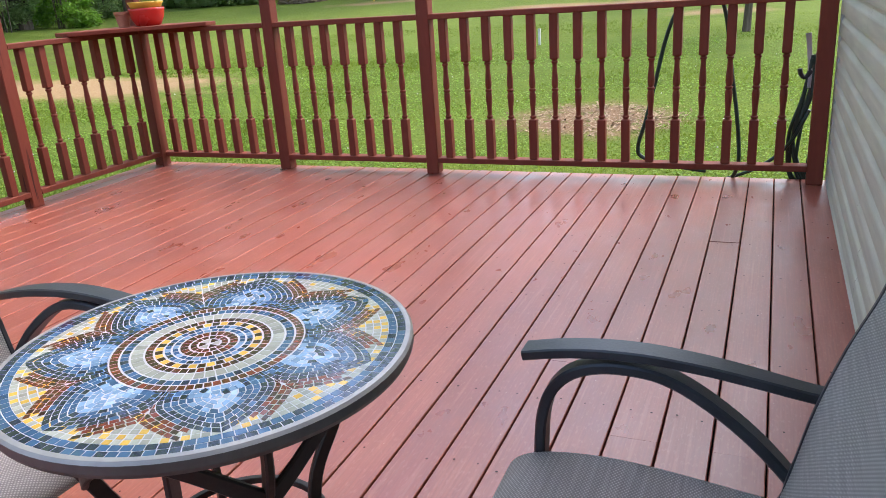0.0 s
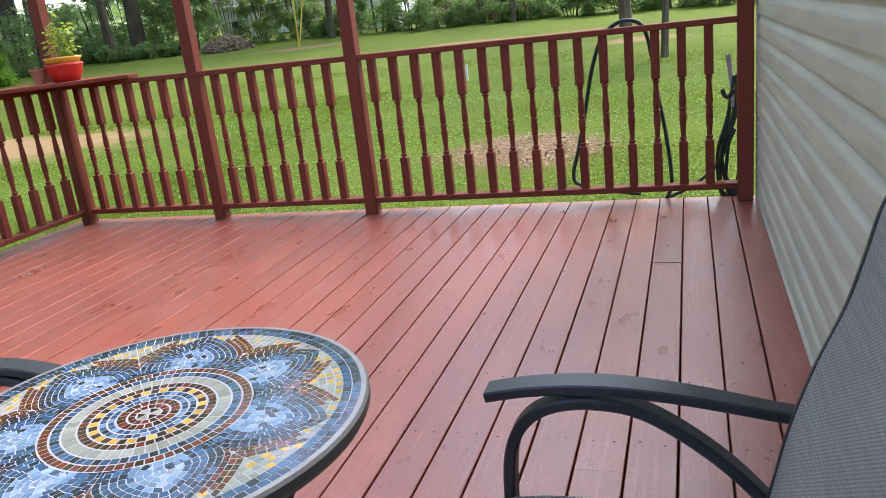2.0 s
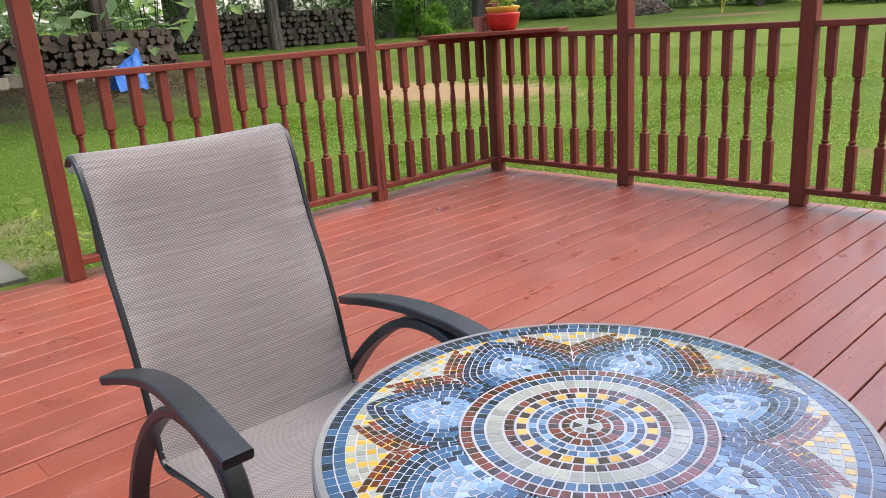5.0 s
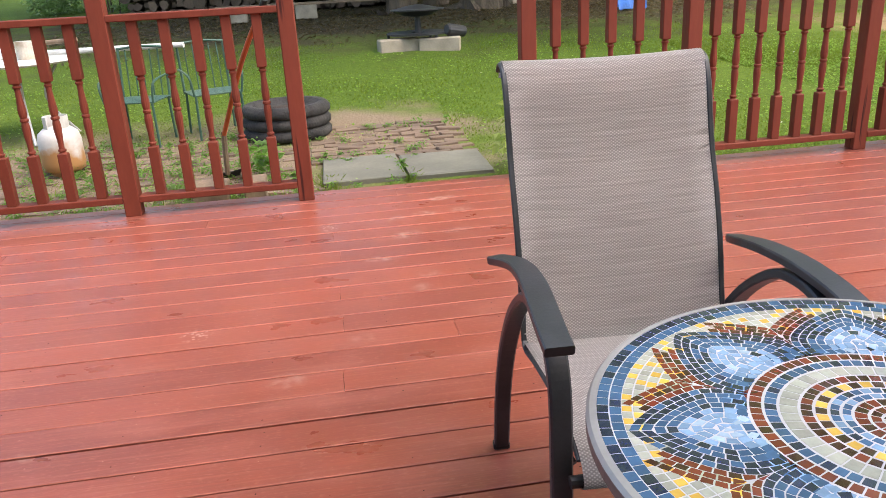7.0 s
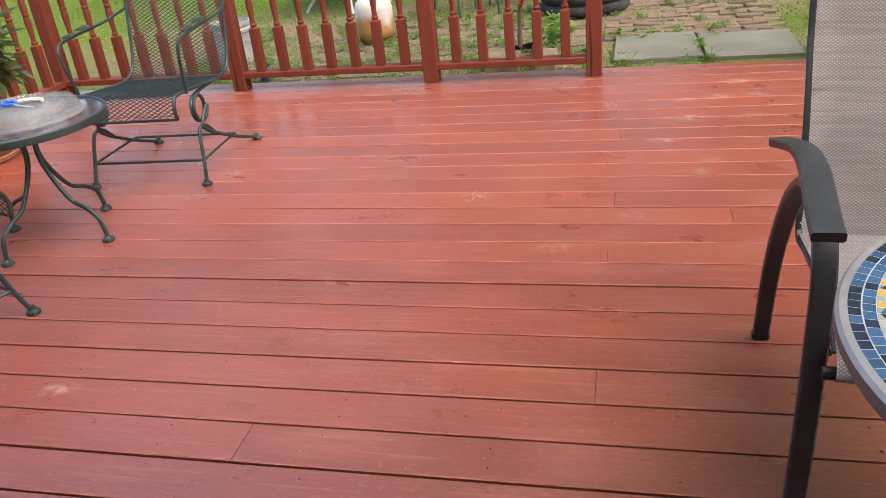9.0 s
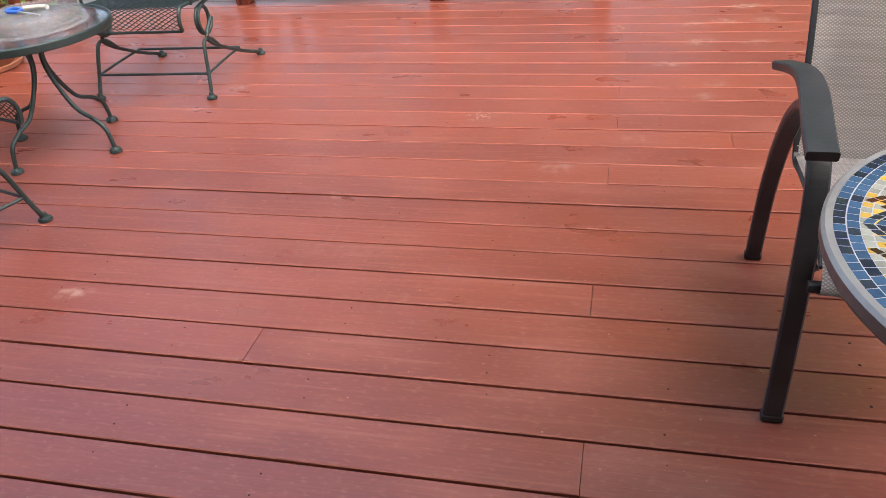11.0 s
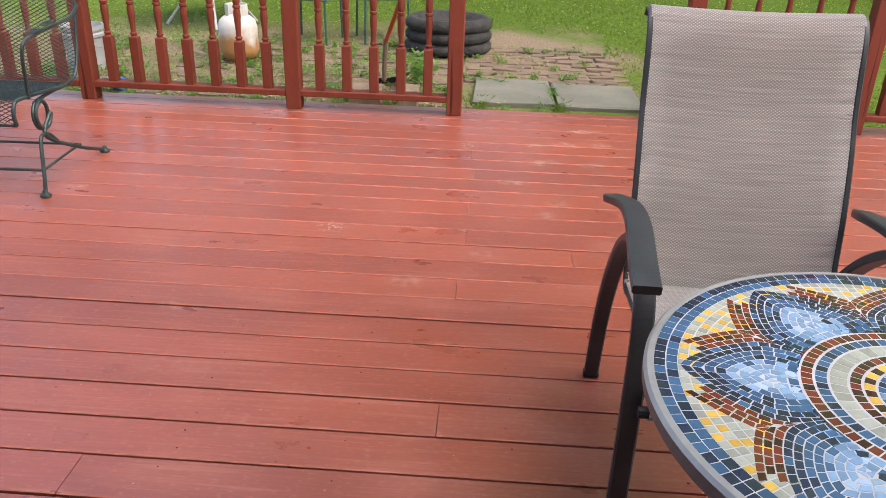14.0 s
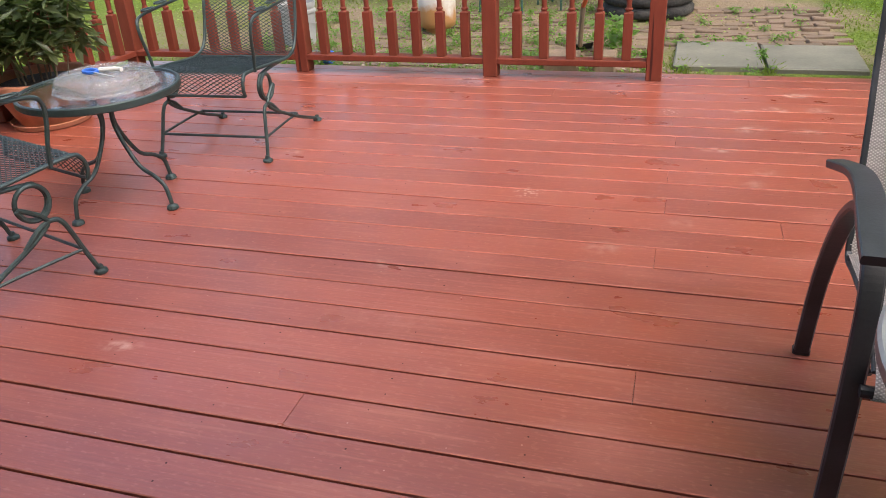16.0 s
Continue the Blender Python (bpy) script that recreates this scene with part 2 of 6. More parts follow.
def sling_material():
    """Woven sling: a fine offset mesh of threads, grey-taupe."""
    m = bpy.data.materials.new("woven_sling")
    n, l, b = nodes_of(m)
    uv = n.new("ShaderNodeUVMap")
    sep = n.new("ShaderNodeSeparateXYZ")
    l.new(uv.outputs[0], sep.inputs[0])

    def wave(src, freq):
        a, s, h = n.new("ShaderNodeMath"), n.new("ShaderNodeMath"), n.new("ShaderNodeMath")
        a.operation, s.operation, h.operation = "MULTIPLY", "SINE", "MULTIPLY_ADD"
        a.inputs[1].default_value = freq
        h.inputs[1].default_value, h.inputs[2].default_value = 0.5, 0.5
        l.new(src, a.inputs[0]), l.new(a.outputs[0], s.inputs[0]), l.new(s.outputs[0], h.inputs[0])
        return h.outputs[0]

    def skew(k):
        a, c = n.new("ShaderNodeMath"), n.new("ShaderNodeMath")
        a.operation, c.operation = "MULTIPLY", "ADD"
        a.inputs[1].default_value = k
        l.new(sep.outputs[1], a.inputs[0]), l.new(a.outputs[0], c.inputs[0]), l.new(sep.outputs[0], c.inputs[1])
        return c.outputs[0]

    rib, thread = wave(skew(1.3), 720), wave(skew(-1.3), 720)
    wv = n.new("ShaderNodeMath")
    wv.operation = "MULTIPLY"
    l.new(rib, wv.inputs[0]), l.new(thread, wv.inputs[1])
    ns, mp = n.new("ShaderNodeTexNoise"), n.new("ShaderNodeMapping")
    mp.inputs["Scale"].default_value = (6, 160, 1)
    ns.inputs["Scale"].default_value, ns.inputs["Detail"].default_value = 1, 4
    l.new(uv.outputs[0], mp.inputs[0]), l.new(mp.outputs[0], ns.inputs[0])
    c1, c2 = n.new("ShaderNodeMix"), n.new("ShaderNodeMix")
    for c in (c1, c2):
        c.data_type = "RGBA"
    c1.inputs[6].default_value, c1.inputs[7].default_value = (0.355, 0.347, 0.340, 1), (0.85, 0.835, 0.825, 1)
    l.new(wv.outputs[0], c1.inputs[0])
    c2.blend_type = "MULTIPLY"
    c2.inputs[0].default_value = 0.55
    r = n.new("ShaderNodeMapRange")
    r.inputs[1].default_value, r.inputs[2].default_value, r.inputs[3].default_value, r.inputs[4].default_value = 0.32, 0.68, 0.60, 1.2
    l.new(ns.outputs[0], r.inputs[0]), l.new(c1.outputs[2], c2.inputs[6]), l.new(r.outputs[0], c2.inputs[7])
    l.new(c2.outputs[2], b.inputs["Base Color"])
    b.inputs["Roughness"].default_value, b.inputs["Sheen Weight"].default_value = 0.7, 0.45
    bp = n.new("ShaderNodeBump")
    bp.inputs["Strength"].default_value, bp.inputs["Distance"].default_value = 0.12, 0.001
    l.new(wv.outputs[0], bp.inputs["Height"]), l.new(bp.outputs[0], b.inputs["Normal"])
    tr, mx = n.new("ShaderNodeBsdfTranslucent"), n.new("ShaderNodeMixShader")
    mx.inputs[0].default_value = 0.28
    tint = n.new("ShaderNodeMix")
    tint.data_type = "RGBA"
    tint.inputs[0].default_value, tint.inputs[7].default_value = 0.45, (0.80, 0.79, 0.76, 1)
    l.new(c2.outputs[2], tint.inputs[6]), l.new(tint.outputs[2], tr.inputs[0])
    l.new(b.outputs[0], mx.inputs[1]), l.new(tr.outputs[0], mx.inputs[2]), l.new(mx.outputs[0], n["Material Output"].inputs[0])
    return m


M["sling"] = sling_material()
M["terracotta"] = mat("terracotta", (0.42, 0.17, 0.10), 0.8, vary=0.25, scale=9, fine=120, bump=0.2)
M["soil"] = mat("potting_soil", (0.035, 0.022, 0.015), 0.95, vary=0.4, scale=30, fine=200, bump=0.8)
M["red_glaze"] = mat("red_glazed_pot", (0.55, 0.025, 0.018), 0.25, vary=0.12, scale=6, bump=0.03)
M["yellow_glaze"] = mat("yellow_glazed_pot", (0.72, 0.40, 0.05), 0.35, vary=0.12, scale=6, bump=0.03)
M["rubber"] = mat("black_rubber", (0.02, 0.02, 0.022), 0.55, vary=0.35, scale=6, fine=60, bump=0.2)
M["old_rubber"] = mat("dusty_rubber", (0.016, 0.015, 0.015), 0.9, vary=0.5, scale=9, fine=45, bump=0.9, second=(0.055, 0.052, 0.048), bump_dist=0.01)
M["hose"] = mat("green_hose_vinyl", (0.012, 0.04, 0.030), 0.35, vary=0.2, scale=10, bump=0.05)
M["stone"] = mat("bluestone_flag", (0.160, 0.155, 0.120), 0.8, vary=0.25, scale=3, fine=50, bump=0.4)
M["brick"] = mat("worn_paver", (0.165, 0.115, 0.078), 0.9, vary=0.3, scale=8, fine=60, bump=0.5, island=0.6)
M["block"] = mat("concrete_block", (0.30, 0.255, 0.19), 0.9, vary=0.25, scale=6, fine=70, bump=0.5)
M["bark"] = mat("bark", (0.110, 0.083, 0.060), 0.95, vary=0.45, scale=5, fine=28, bump=1.0, stretch=(1, 1, 0.25), bump_dist=0.03)
M["log_end"] = mat("log_end", (0.095, 0.068, 0.046), 0.9, vary=0.45, scale=4, fine=30, bump=0.3, island=0.8)
M["white_paint"] = mat("white_paint", (0.62, 0.62, 0.58), 0.5, vary=0.15, scale=8, bump=0.1)
M["rust_tank"] = mat("rusty_tank_paint", (0.44, 0.32, 0.19), 0.55, vary=0.3, scale=6, fine=70, bump=0.15, second=(0.60, 0.57, 0.50))


def tank_material():
    """White paint with orange rust round the lower body, in ragged patches."""
    m = mat("tank_paint", (0.52, 0.50, 0.46), 0.5, vary=0.15, scale=8, fine=80, bump=0.12)
    n, l, b = nodes_of(m)
    tc, sep, t, ad, mr, x = n.new("ShaderNodeTexCoord"), n.new("ShaderNodeSeparateXYZ"), n.new("ShaderNodeTexNoise"), n.new("ShaderNodeMath"), n.new("ShaderNodeMapRange"), n.new("ShaderNodeMix")
    x.data_type, ad.operation = "RGBA", "MULTIPLY_ADD"
    t.inputs["Scale"].default_value, t.inputs["Detail"].default_value = 9, 6
    ad.inputs[1].default_value = 0.35
    mr.inputs[1].default_value, mr.inputs[2].default_value = 0.42, 0.32
    l.new(tc.outputs["Object"], sep.inputs[0]), l.new(tc.outputs["Object"], t.inputs[0]), l.new(t.outputs[0], ad.inputs[0]), l.new(sep.outputs[2], ad.inputs[2]), l.new(ad.outputs[0], mr.inputs[0])
    paint = b.inputs["Base Color"].links[0].from_socket
    l.new(mr.outputs[0], x.inputs[0]), l.new(paint, x.inputs[6])
    x.inputs[7].default_value = (0.40, 0.20, 0.075, 1)
    l.new(x.outputs[2], b.inputs["Base Color"])
    return m


M["tank"] = tank_material()
M["green_paint"] = mat("faded_green_paint", (0.036, 0.088, 0.064), 0.5, vary=0.3, scale=10, bump=0.1)
M["orange"] = mat("orange_handle", (0.62, 0.10, 0.03), 0.4, vary=0.15, scale=5, bump=0.05)
M["wood"] = mat("weathered_wood", (0.20, 0.14, 0.09), 0.85, vary=0.35, scale=6, fine=60, bump=0.4, stretch=(1, 1, 0.2))
M["bucket"] = mat("bucket_plastic", (0.36, 0.365, 0.37), 0.5, vary=0.15, scale=6, bump=0.03)
M["blue_plastic"] = mat("blue_plastic", (0.02, 0.13, 0.55), 0.4, vary=0.1, bump=0.02)
M["tarp"] = mat("blue_tarp", (0.03, 0.16, 0.55), 0.5, vary=0.3, scale=5, bump=0.3)
M["yellow"] = mat("yellow_plastic", (0.75, 0.52, 0.05), 0.5, vary=0.1, bump=0.02)
M["roof"] = mat("grey_shingle", (0.16, 0.16, 0.17), 0.9, vary=0.2, scale=4, fine=40, bump=0.4)
M["clap"] = mat("white_clapboard", (0.74, 0.75, 0.74), 0.7, vary=0.12, scale=2, bump=0.1)
M["chips"] = mat("wood_chips", (0.17, 0.115, 0.08), 0.95, vary=0.45, scale=9, fine=40, bump=0.8, island=0.6)
M["chips_pale"] = mat("pale_wood_chips", (0.20, 0.12, 0.07), 0.9, vary=0.3, scale=9, fine=40, bump=0.2, island=0.8, second=(0.50, 0.36, 0.23))
M["far_green"] = leaf_mat("hedge_leaf", (0.125, 0.175, 0.085), (0.32, 0.42, 0.20))
M["leaf"] = leaf_mat("tree_leaf", (0.125, 0.175, 0.09), (0.32, 0.42, 0.21))
M["bright_leaf"] = leaf_mat("vine_leaf", (0.10, 0.20, 0.035), (0.28, 0.46, 0.085))
M["lime_leaf"] = leaf_mat("lime_pot_leaf", (0.16, 0.24, 0.04), (0.36, 0.42, 0.10))
M["dark_leaf"] = leaf_mat("planter_leaf", (0.026, 0.05, 0.022), (0.12, 0.165, 0.065))
M["clover"] = leaf_mat("clover_leaf", (0.085, 0.165, 0.028), (0.24, 0.37, 0.08))
M["blade"] = leaf_mat("grass_blade", (0.082, 0.128, 0.018), (0.185, 0.245, 0.040))
for k in ("clover", "blade"):
    M[k].node_tree.nodes["Principled BSDF"].inputs["Specular IOR Level"].default_value = 0.12


def glass_material():
    m = bpy.data.materials.new("clear_glass")
    n, l, b = nodes_of(m)
    b.inputs["Base Color"].default_value = (0.85, 0.93, 0.92, 1)
    b.inputs["Roughness"].default_value, b.inputs["Transmission Weight"].default_value, b.inputs["IOR"].default_value = 0.08, 1.0, 1.45
    return m


M["glass"] = glass_material()


M["dark_pane"] = mat("dark_window_glass", (0.03, 0.035, 0.04), 0.1, vary=0.1, bump=0)


def film_material():
    """Thin clear plastic: mostly seen through, with crinkled bright glints."""
    m = mat("clear_plastic", (0.42, 0.43, 0.44), 0.08, vary=0.1, scale=14, fine=26, bump=1.0, stretch=(1, 2.2, 1), spec=1.0, bump_dist=0.010)
    b = nodes_of(m)[2]
    b.inputs["Alpha"].default_value = 0.28
    return m


M["film"] = film_material()
M["litter"] = leaf_mat("dead_leaf", (0.045, 0.030, 0.016), (0.15, 0.105, 0.06))
M["weed_leaf"] = leaf_mat("weed_leaf", (0.06, 0.135, 0.026), (0.17, 0.31, 0.06))


def ground_material():
    """Lawn: two greens in drifts, with a sandy worn strip, a mulch ring and bare earth near the steps."""
    m = bpy.data.materials.new("lawn")
    n, l, b = nodes_of(m)
    geo = n.new("ShaderNodeNewGeometry")
    pos = geo.outputs["Position"]

    def tex(scale, detail=5, stretch=(1, 1, 1)):
        mp, t = n.new("ShaderNodeMapping"), n.new("ShaderNodeTexNoise")
        mp.inputs["Scale"].default_value = stretch
        t.inputs["Scale"].default_value, t.inputs["Detail"].default_value = scale, detail
        l.new(pos, mp.inputs[0]), l.new(mp.outputs[0], t.inputs[0])
        return t.outputs[0]

    def mapr(s, a, c, lo=0.0, hi=1.0):
        r = n.new("ShaderNodeMapRange")
        for i, v in enumerate((a, c, lo, hi)):
            r.inputs[i + 1].default_value = v
        l.new(s, r.inputs[0])
        return r.outputs[0]

    def mix(f, c0, c1):
        x = n.new("ShaderNodeMix")
        x.data_type = "RGBA"
        for i, v in ((0, f), (6, c0), (7, c1)):
            if isinstance(v, (tuple, float)):
                x.inputs[i].default_value = v
            else:
                l.new(v, x.inputs[i])
        return x.outputs[2]

    def math2(op, a, c):
        x = n.new("ShaderNodeMath")
        x.operation = op
        for i, v in enumerate((a, c)):
            if isinstance(v, float):
                x.inputs[i].default_value = v
            else:
                l.new(v, x.inputs[i])
        return x.outputs[0]

    edge = tex(1.6, 6)

    def patch(cx, cy, rx, ry, turn, soft=0.35):
        mp, ln = n.new("ShaderNodeMapping"), n.new("ShaderNodeVectorMath")
        mp.vector_type = "TEXTURE"
        mp.inputs["Location"].default_value, mp.inputs["Rotation"].default_value, mp.inputs["Scale"].default_value = (cx, cy, 0), (0, 0, radians(turn)), (rx, ry, 1000)
        ln.operation = "LENGTH"
        l.new(pos, mp.inputs[0]), l.new(mp.outputs[0], ln.inputs[0])
        d = math2("ADD", ln.outputs["Value"], math2("MULTIPLY", math2("SUBTRACT", edge, 0.5), 1.6))
        return mapr(d, 1 + soft, 1 - soft)

    g = mix(mapr(tex(0.5), 0.35, 0.65), (0.104, 0.150, 0.023, 1), (0.145, 0.200, 0.030, 1))
    g = mix(mapr(tex(9), 0.4, 0.7, 0, 0.7), g, (0.115, 0.190, 0.029, 1))
    g = mix(mapr(tex(34, 5), 0.52, 0.36, 0, 0.65), g, (0.052, 0.088, 0.012, 1))
    g = mix(mapr(tex(60, 3), 0.5, 0.75, 0, 0.5), g, (0.19, 0.25, 0.055, 1))
    # lighter green painted over the far lawn for its brightness in open light
    far_lit = mix(mapr(tex(6), 0.35, 0.65), (0.155, 0.205, 0.042, 1), (0.20, 0.25, 0.055, 1))
    g = mix(mapr(patch(-7.0, 23.5, 17.0, 11.0, 0, 0.3), 0, 1, 0, 0.5), g, far_lit)
    # darker green west of the deck: tree shade put into the lawn colour
    west_shade = mix(mapr(tex(14), 0.38, 0.62), (0.055, 0.100, 0.013, 1), (0.092, 0.150, 0.020, 1))
    g = mix(mapr(patch(-10.5, 1.0, 4.6, 5.0, 0, 0.4), 0, 1, 0, 0.8), g, west_shade)
    earth = mix(tex(25), (0.26, 0.165, 0.085, 1), (0.42, 0.29, 0.165, 1))
    mulch = mix(tex(55, 5), (0.13, 0.075, 0.04, 1), (0.38, 0.25, 0.15, 1))
    mulch = mix(mapr(tex(7, 5), 0.52, 0.66, 0, 0.8), mulch, g)
    soil = mix(tex(40, 4), (0.16, 0.115, 0.075, 1), (0.30, 0.235, 0.16, 1))
    g = mix(patch(-10.2, 8.9, 2.3, 1.15, 12), g, earth)
    g = mix(patch(-1.75, 6.98, 0.75, 0.65, 0), g, mulch)
    for cx, cy, rx, ry in ((-3.0, 19.5, 1.5, 0.8), (-1.2, 16.5, 0.8, 0.5), (-5.5, 19.8, 1.5, 0.6), (-13, 25, 1.6, 0.7)):
        g = mix(patch(cx, cy, rx, ry, 0, 0.5), g, earth)
    g = mix(patch(-6.4, -2.0, 1.3, 2.6, 0, 0.5), g, soil)
    g = mix(patch(-6.9, 0.42, 1.15, 0.72, 0, 0.3), g, soil)
    litter = mix(tex(30, 5), (0.035, 0.032, 0.018, 1), (0.10, 0.078, 0.045, 1))
    g = mix(patch(-17.5, 2.6, 4.6, 9.5, 0, 0.4), g, litter)
    l.new(g, b.inputs["Base Color"])
    b.inputs["Roughness"].default_value, b.inputs["Specular IOR Level"].default_value = 0.95, 0.1
    bp = n.new("ShaderNodeBump")
    bp.inputs["Strength"].default_value, bp.inputs["Distance"].default_value = 0.8, 0.04
    l.new(tex(45, 6), bp.inputs["Height"]), l.new(bp.outputs[0], b.inputs["Normal"])
    return m


M["lawn"] = ground_material()

# ---- builders ----


def mesh_of(bm, name, material, smooth=False):
    me = bpy.data.meshes.new(name)
    bmesh.ops.recalc_face_normals(bm, faces=bm.faces)
    bm.to_mesh(me)
    bm.free()
    for mt in material if isinstance(material, (list, tuple)) else [material]:
        me.materials.append(mt)
    if smooth:
        for p in me.polygons:
            p.use_smooth = True
    return me


def part(name, bm, material, parent=None, label="", smooth=False):
    ob = new(name, mesh_of(bm, name, material, smooth) if isinstance(bm, bmesh.types.BMesh) else bm)
    ob.parent = parent
    return tagged(ob, label)


def thing(name, label, category, group="", kind="", at=(0, 0, 0), turn=0):
    ob = new(name)
    ob.empty_display_size = 0.1
    ob.matrix_basis = pose(*at, 0, 0, turn)
    return tagged(ob, label, category, group, kind)


def box(bm, x0, x1, y0, y1, z0, z1, bevel=0.0):
    r = bmesh.ops.create_cube(bm, size=1)
    for v in r["verts"]:
        v.co = Vector(((x0 + x1) / 2 + v.co.x * (x1 - x0), (y0 + y1) / 2 + v.co.y * (y1 - y0), (z0 + z1) / 2 + v.co.z * (z1 - z0)))
    if bevel:
        es = {e for v in r["verts"] for e in v.link_edges}
        bmesh.ops.bevel(bm, geom=list(es), offset=bevel, segments=1, affect="EDGES", profile=0.5)
    return bm


def new_box(*a, **k):
    return box(bmesh.new(), *a, **k)


def sweep(bm, pts, ring, closed=False, up=Vector((0, 0, 1)), caps=True):
    """Carries the ring, (side, up) offsets or a function of the step that gives them, along the points."""
    pts = [Vector(p) for p in pts]
    n, rows, side0 = len(pts), [], None
    for i, p in enumerate(pts):
        a, c = pts[i - 1] if i or closed else p, pts[(i + 1) % n] if i < n - 1 or closed else p
        t = (c - a).normalized()
        s = t.cross(up) if up is not None else (side0 - t * side0.dot(t) if side0 else t.orthogonal())
        if s.length < 1e-4:
            s = side0 or t.orthogonal()
        s.normalize()
        if side0 is not None and up is not None and s.dot(side0) < 0:
            s = -s
        side0 = s
        w = s.cross(t).normalized()
        rg = ring(i / max(1, n - 1)) if callable(ring) else ring
        rows.append([bm.verts.new(p + s * u + w * v) for u, v in rg])
    k = len(rows[0])
    for i in range(n if closed else n - 1):
        a, c = rows[i], rows[(i + 1) % n]
        for j in range(k):
            bm.faces.new((a[j], a[(j + 1) % k], c[(j + 1) % k], c[j]))
    if caps and not closed and k > 2:
        bm.faces.new(rows[0][::-1]), bm.faces.new(rows[-1])
    return bm


def circle(r, k=8):
    return [(r * math.cos(2 * math.pi * i / k), r * math.sin(2 * math.pi * i / k)) for i in range(k)]


def flat(w, h, c=0.003):
    w, h = w / 2, h / 2
    return [(-w + c, -h), (w - c, -h), (w, -h + c), (w, h - c), (w - c, h), (-w + c, h), (-w, h - c), (-w, -h + c)]


def spline(pts, n=6):
    """Catmull-Rom points through pts."""
    pts = [Vector(p) for p in pts]
    out = []
    for i in range(len(pts) - 1):
        p0, p1, p2, p3 = pts[max(0, i - 1)], pts[i], pts[i + 1], pts[min(len(pts) - 1, i + 2)]
        for s in range(n):
            t = s / n
            out.append(0.5 * ((2 * p1) + (p2 - p0) * t + (2 * p0 - 5 * p1 + 4 * p2 - p3) * t * t + (3 * p1 - p0 - 3 * p2 + p3) * t ** 3))
    return out + [pts[-1]]


def tube(pts, r, k=8, n=6, bm=None, closed=False):
    bm = bm or bmesh.new()
    return sweep(bm, spline(pts, n) if n > 1 else pts, circle(r, k), closed, up=None)


def lathe(profile, k=24, bm=None, at=(0, 0, 0)):
    bm = bm or bmesh.new()
    rows = []
    for r, z in profile:
        rows.append([bm.verts.new((at[0] + r * math.cos(2 * math.pi * i / k), at[1] + r * math.sin(2 * math.pi * i / k), at[2] + z)) for i in range(k)])
    for a, c in zip(rows, rows[1:]):
        for j in range(k):
            bm.faces.new((a[j], a[(j + 1) % k], c[(j + 1) % k], c[j]))
    bm.faces.new(rows[0][::-1]), bm.faces.new(rows[-1])
    return bm


def leaf_cloud(name, count, spot, size, material, parent, rng, flat_bias=0.3, label="", long=1.6):
    """Many separate leaves as bent diamonds; spot(rng) gives each one's place."""
    p = np.array([tuple(spot(rng)) for _ in range(count)])
    gen = np.random.default_rng(rng.randrange(1 << 30))

    def unit(v):
        return v / np.linalg.norm(v, axis=1, keepdims=True)

    d = unit(gen.normal(size=(count, 3)) * (1, 1, flat_bias) - (0, 0, 0.25))
    side = unit(np.cross(d, gen.normal(size=(count, 3)) * (0.4, 0.4, 0) + (0, 0, 1)))
    nrm, L = np.cross(side, d), size * gen.uniform(0.6, 1.3, (count, 1))
    mid = p + d * L * 0.5 * long + nrm * L * 0.1
    vs = np.stack([p, mid + side * L * 0.42, p + d * L * long - nrm * L * 0.12, mid - side * L * 0.42], 1).reshape(-1, 3)
    i = 4 * np.arange(count)[:, None]
    fs = np.concatenate([i + (0, 1, 2), i + (0, 2, 3)], 1).reshape(-1, 3)
    me = bpy.data.meshes.new(name)
    me.from_pydata(vs.tolist(), [], fs.tolist())
    me.materials.append(material)
    ob = new(name, me)
    ob.parent = parent
    return tagged(ob, label)


# ---- ground ----
BOARD = 0.145
WALL_X, WEST_X, NORTH_Y, SOUTH_Y = 0.140, -4.97, 4.63, -3.84
POST_W, POST_N, POST_S = -4.83, 4.535, -3.73


def ground_z(x, y):
    d = max(-4.97 - x, y - 4.63, -3.9 - y, 0)
    return -0.10 + 0.045 * max(0, d - 1.5)


def build_ground():
    def steps(lo, hi, near0, near1, fine):
        out, v = [], near0
        while v <= near1:
            out.append(v)
            v += fine
        s = fine
        while v < hi:
            out.append(v)
            s *= 1.25
            v += s
        out.append(hi)
        v, s = near0, fine
        while True:
            s *= 1.25
            v -= s
            if v < lo:
                break
            out.insert(0, v)
        return [lo] + out

    xs, ys = steps(-400, 400, -14, 2, 0.25), steps(-400, 400, -6, 12, 0.25)
    vs = []
    for y in ys:
        for x in xs:
            z = min(ground_z(x, y), 2.2)
            vs.append((x, y, z + 0.035 * noise.noise(Vector((x * 0.5, y * 0.5, 0))) * (1 if ground_z(x, y) > -0.099 else 0.4)))
    w = len(xs)
    fs = [(j * w + i, j * w + i + 1, (j + 1) * w + i + 1, (j + 1) * w + i) for j in range(len(ys) - 1) for i in range(w - 1)]
    me = bpy.data.meshes.new("ground")
    me.from_pydata(vs, [], fs)
    me.materials.append(M["lawn"])
    for p in me.polygons:
        p.use_smooth = True
    return tagged(new("ground", me), "mown green lawn with bare sandy patches", "ground", kind="structure")


build_ground()

# ---- deck ----
deck = thing("floor", "deck of red-stained boards with dark gaps and nail heads", "deck", kind="structure")


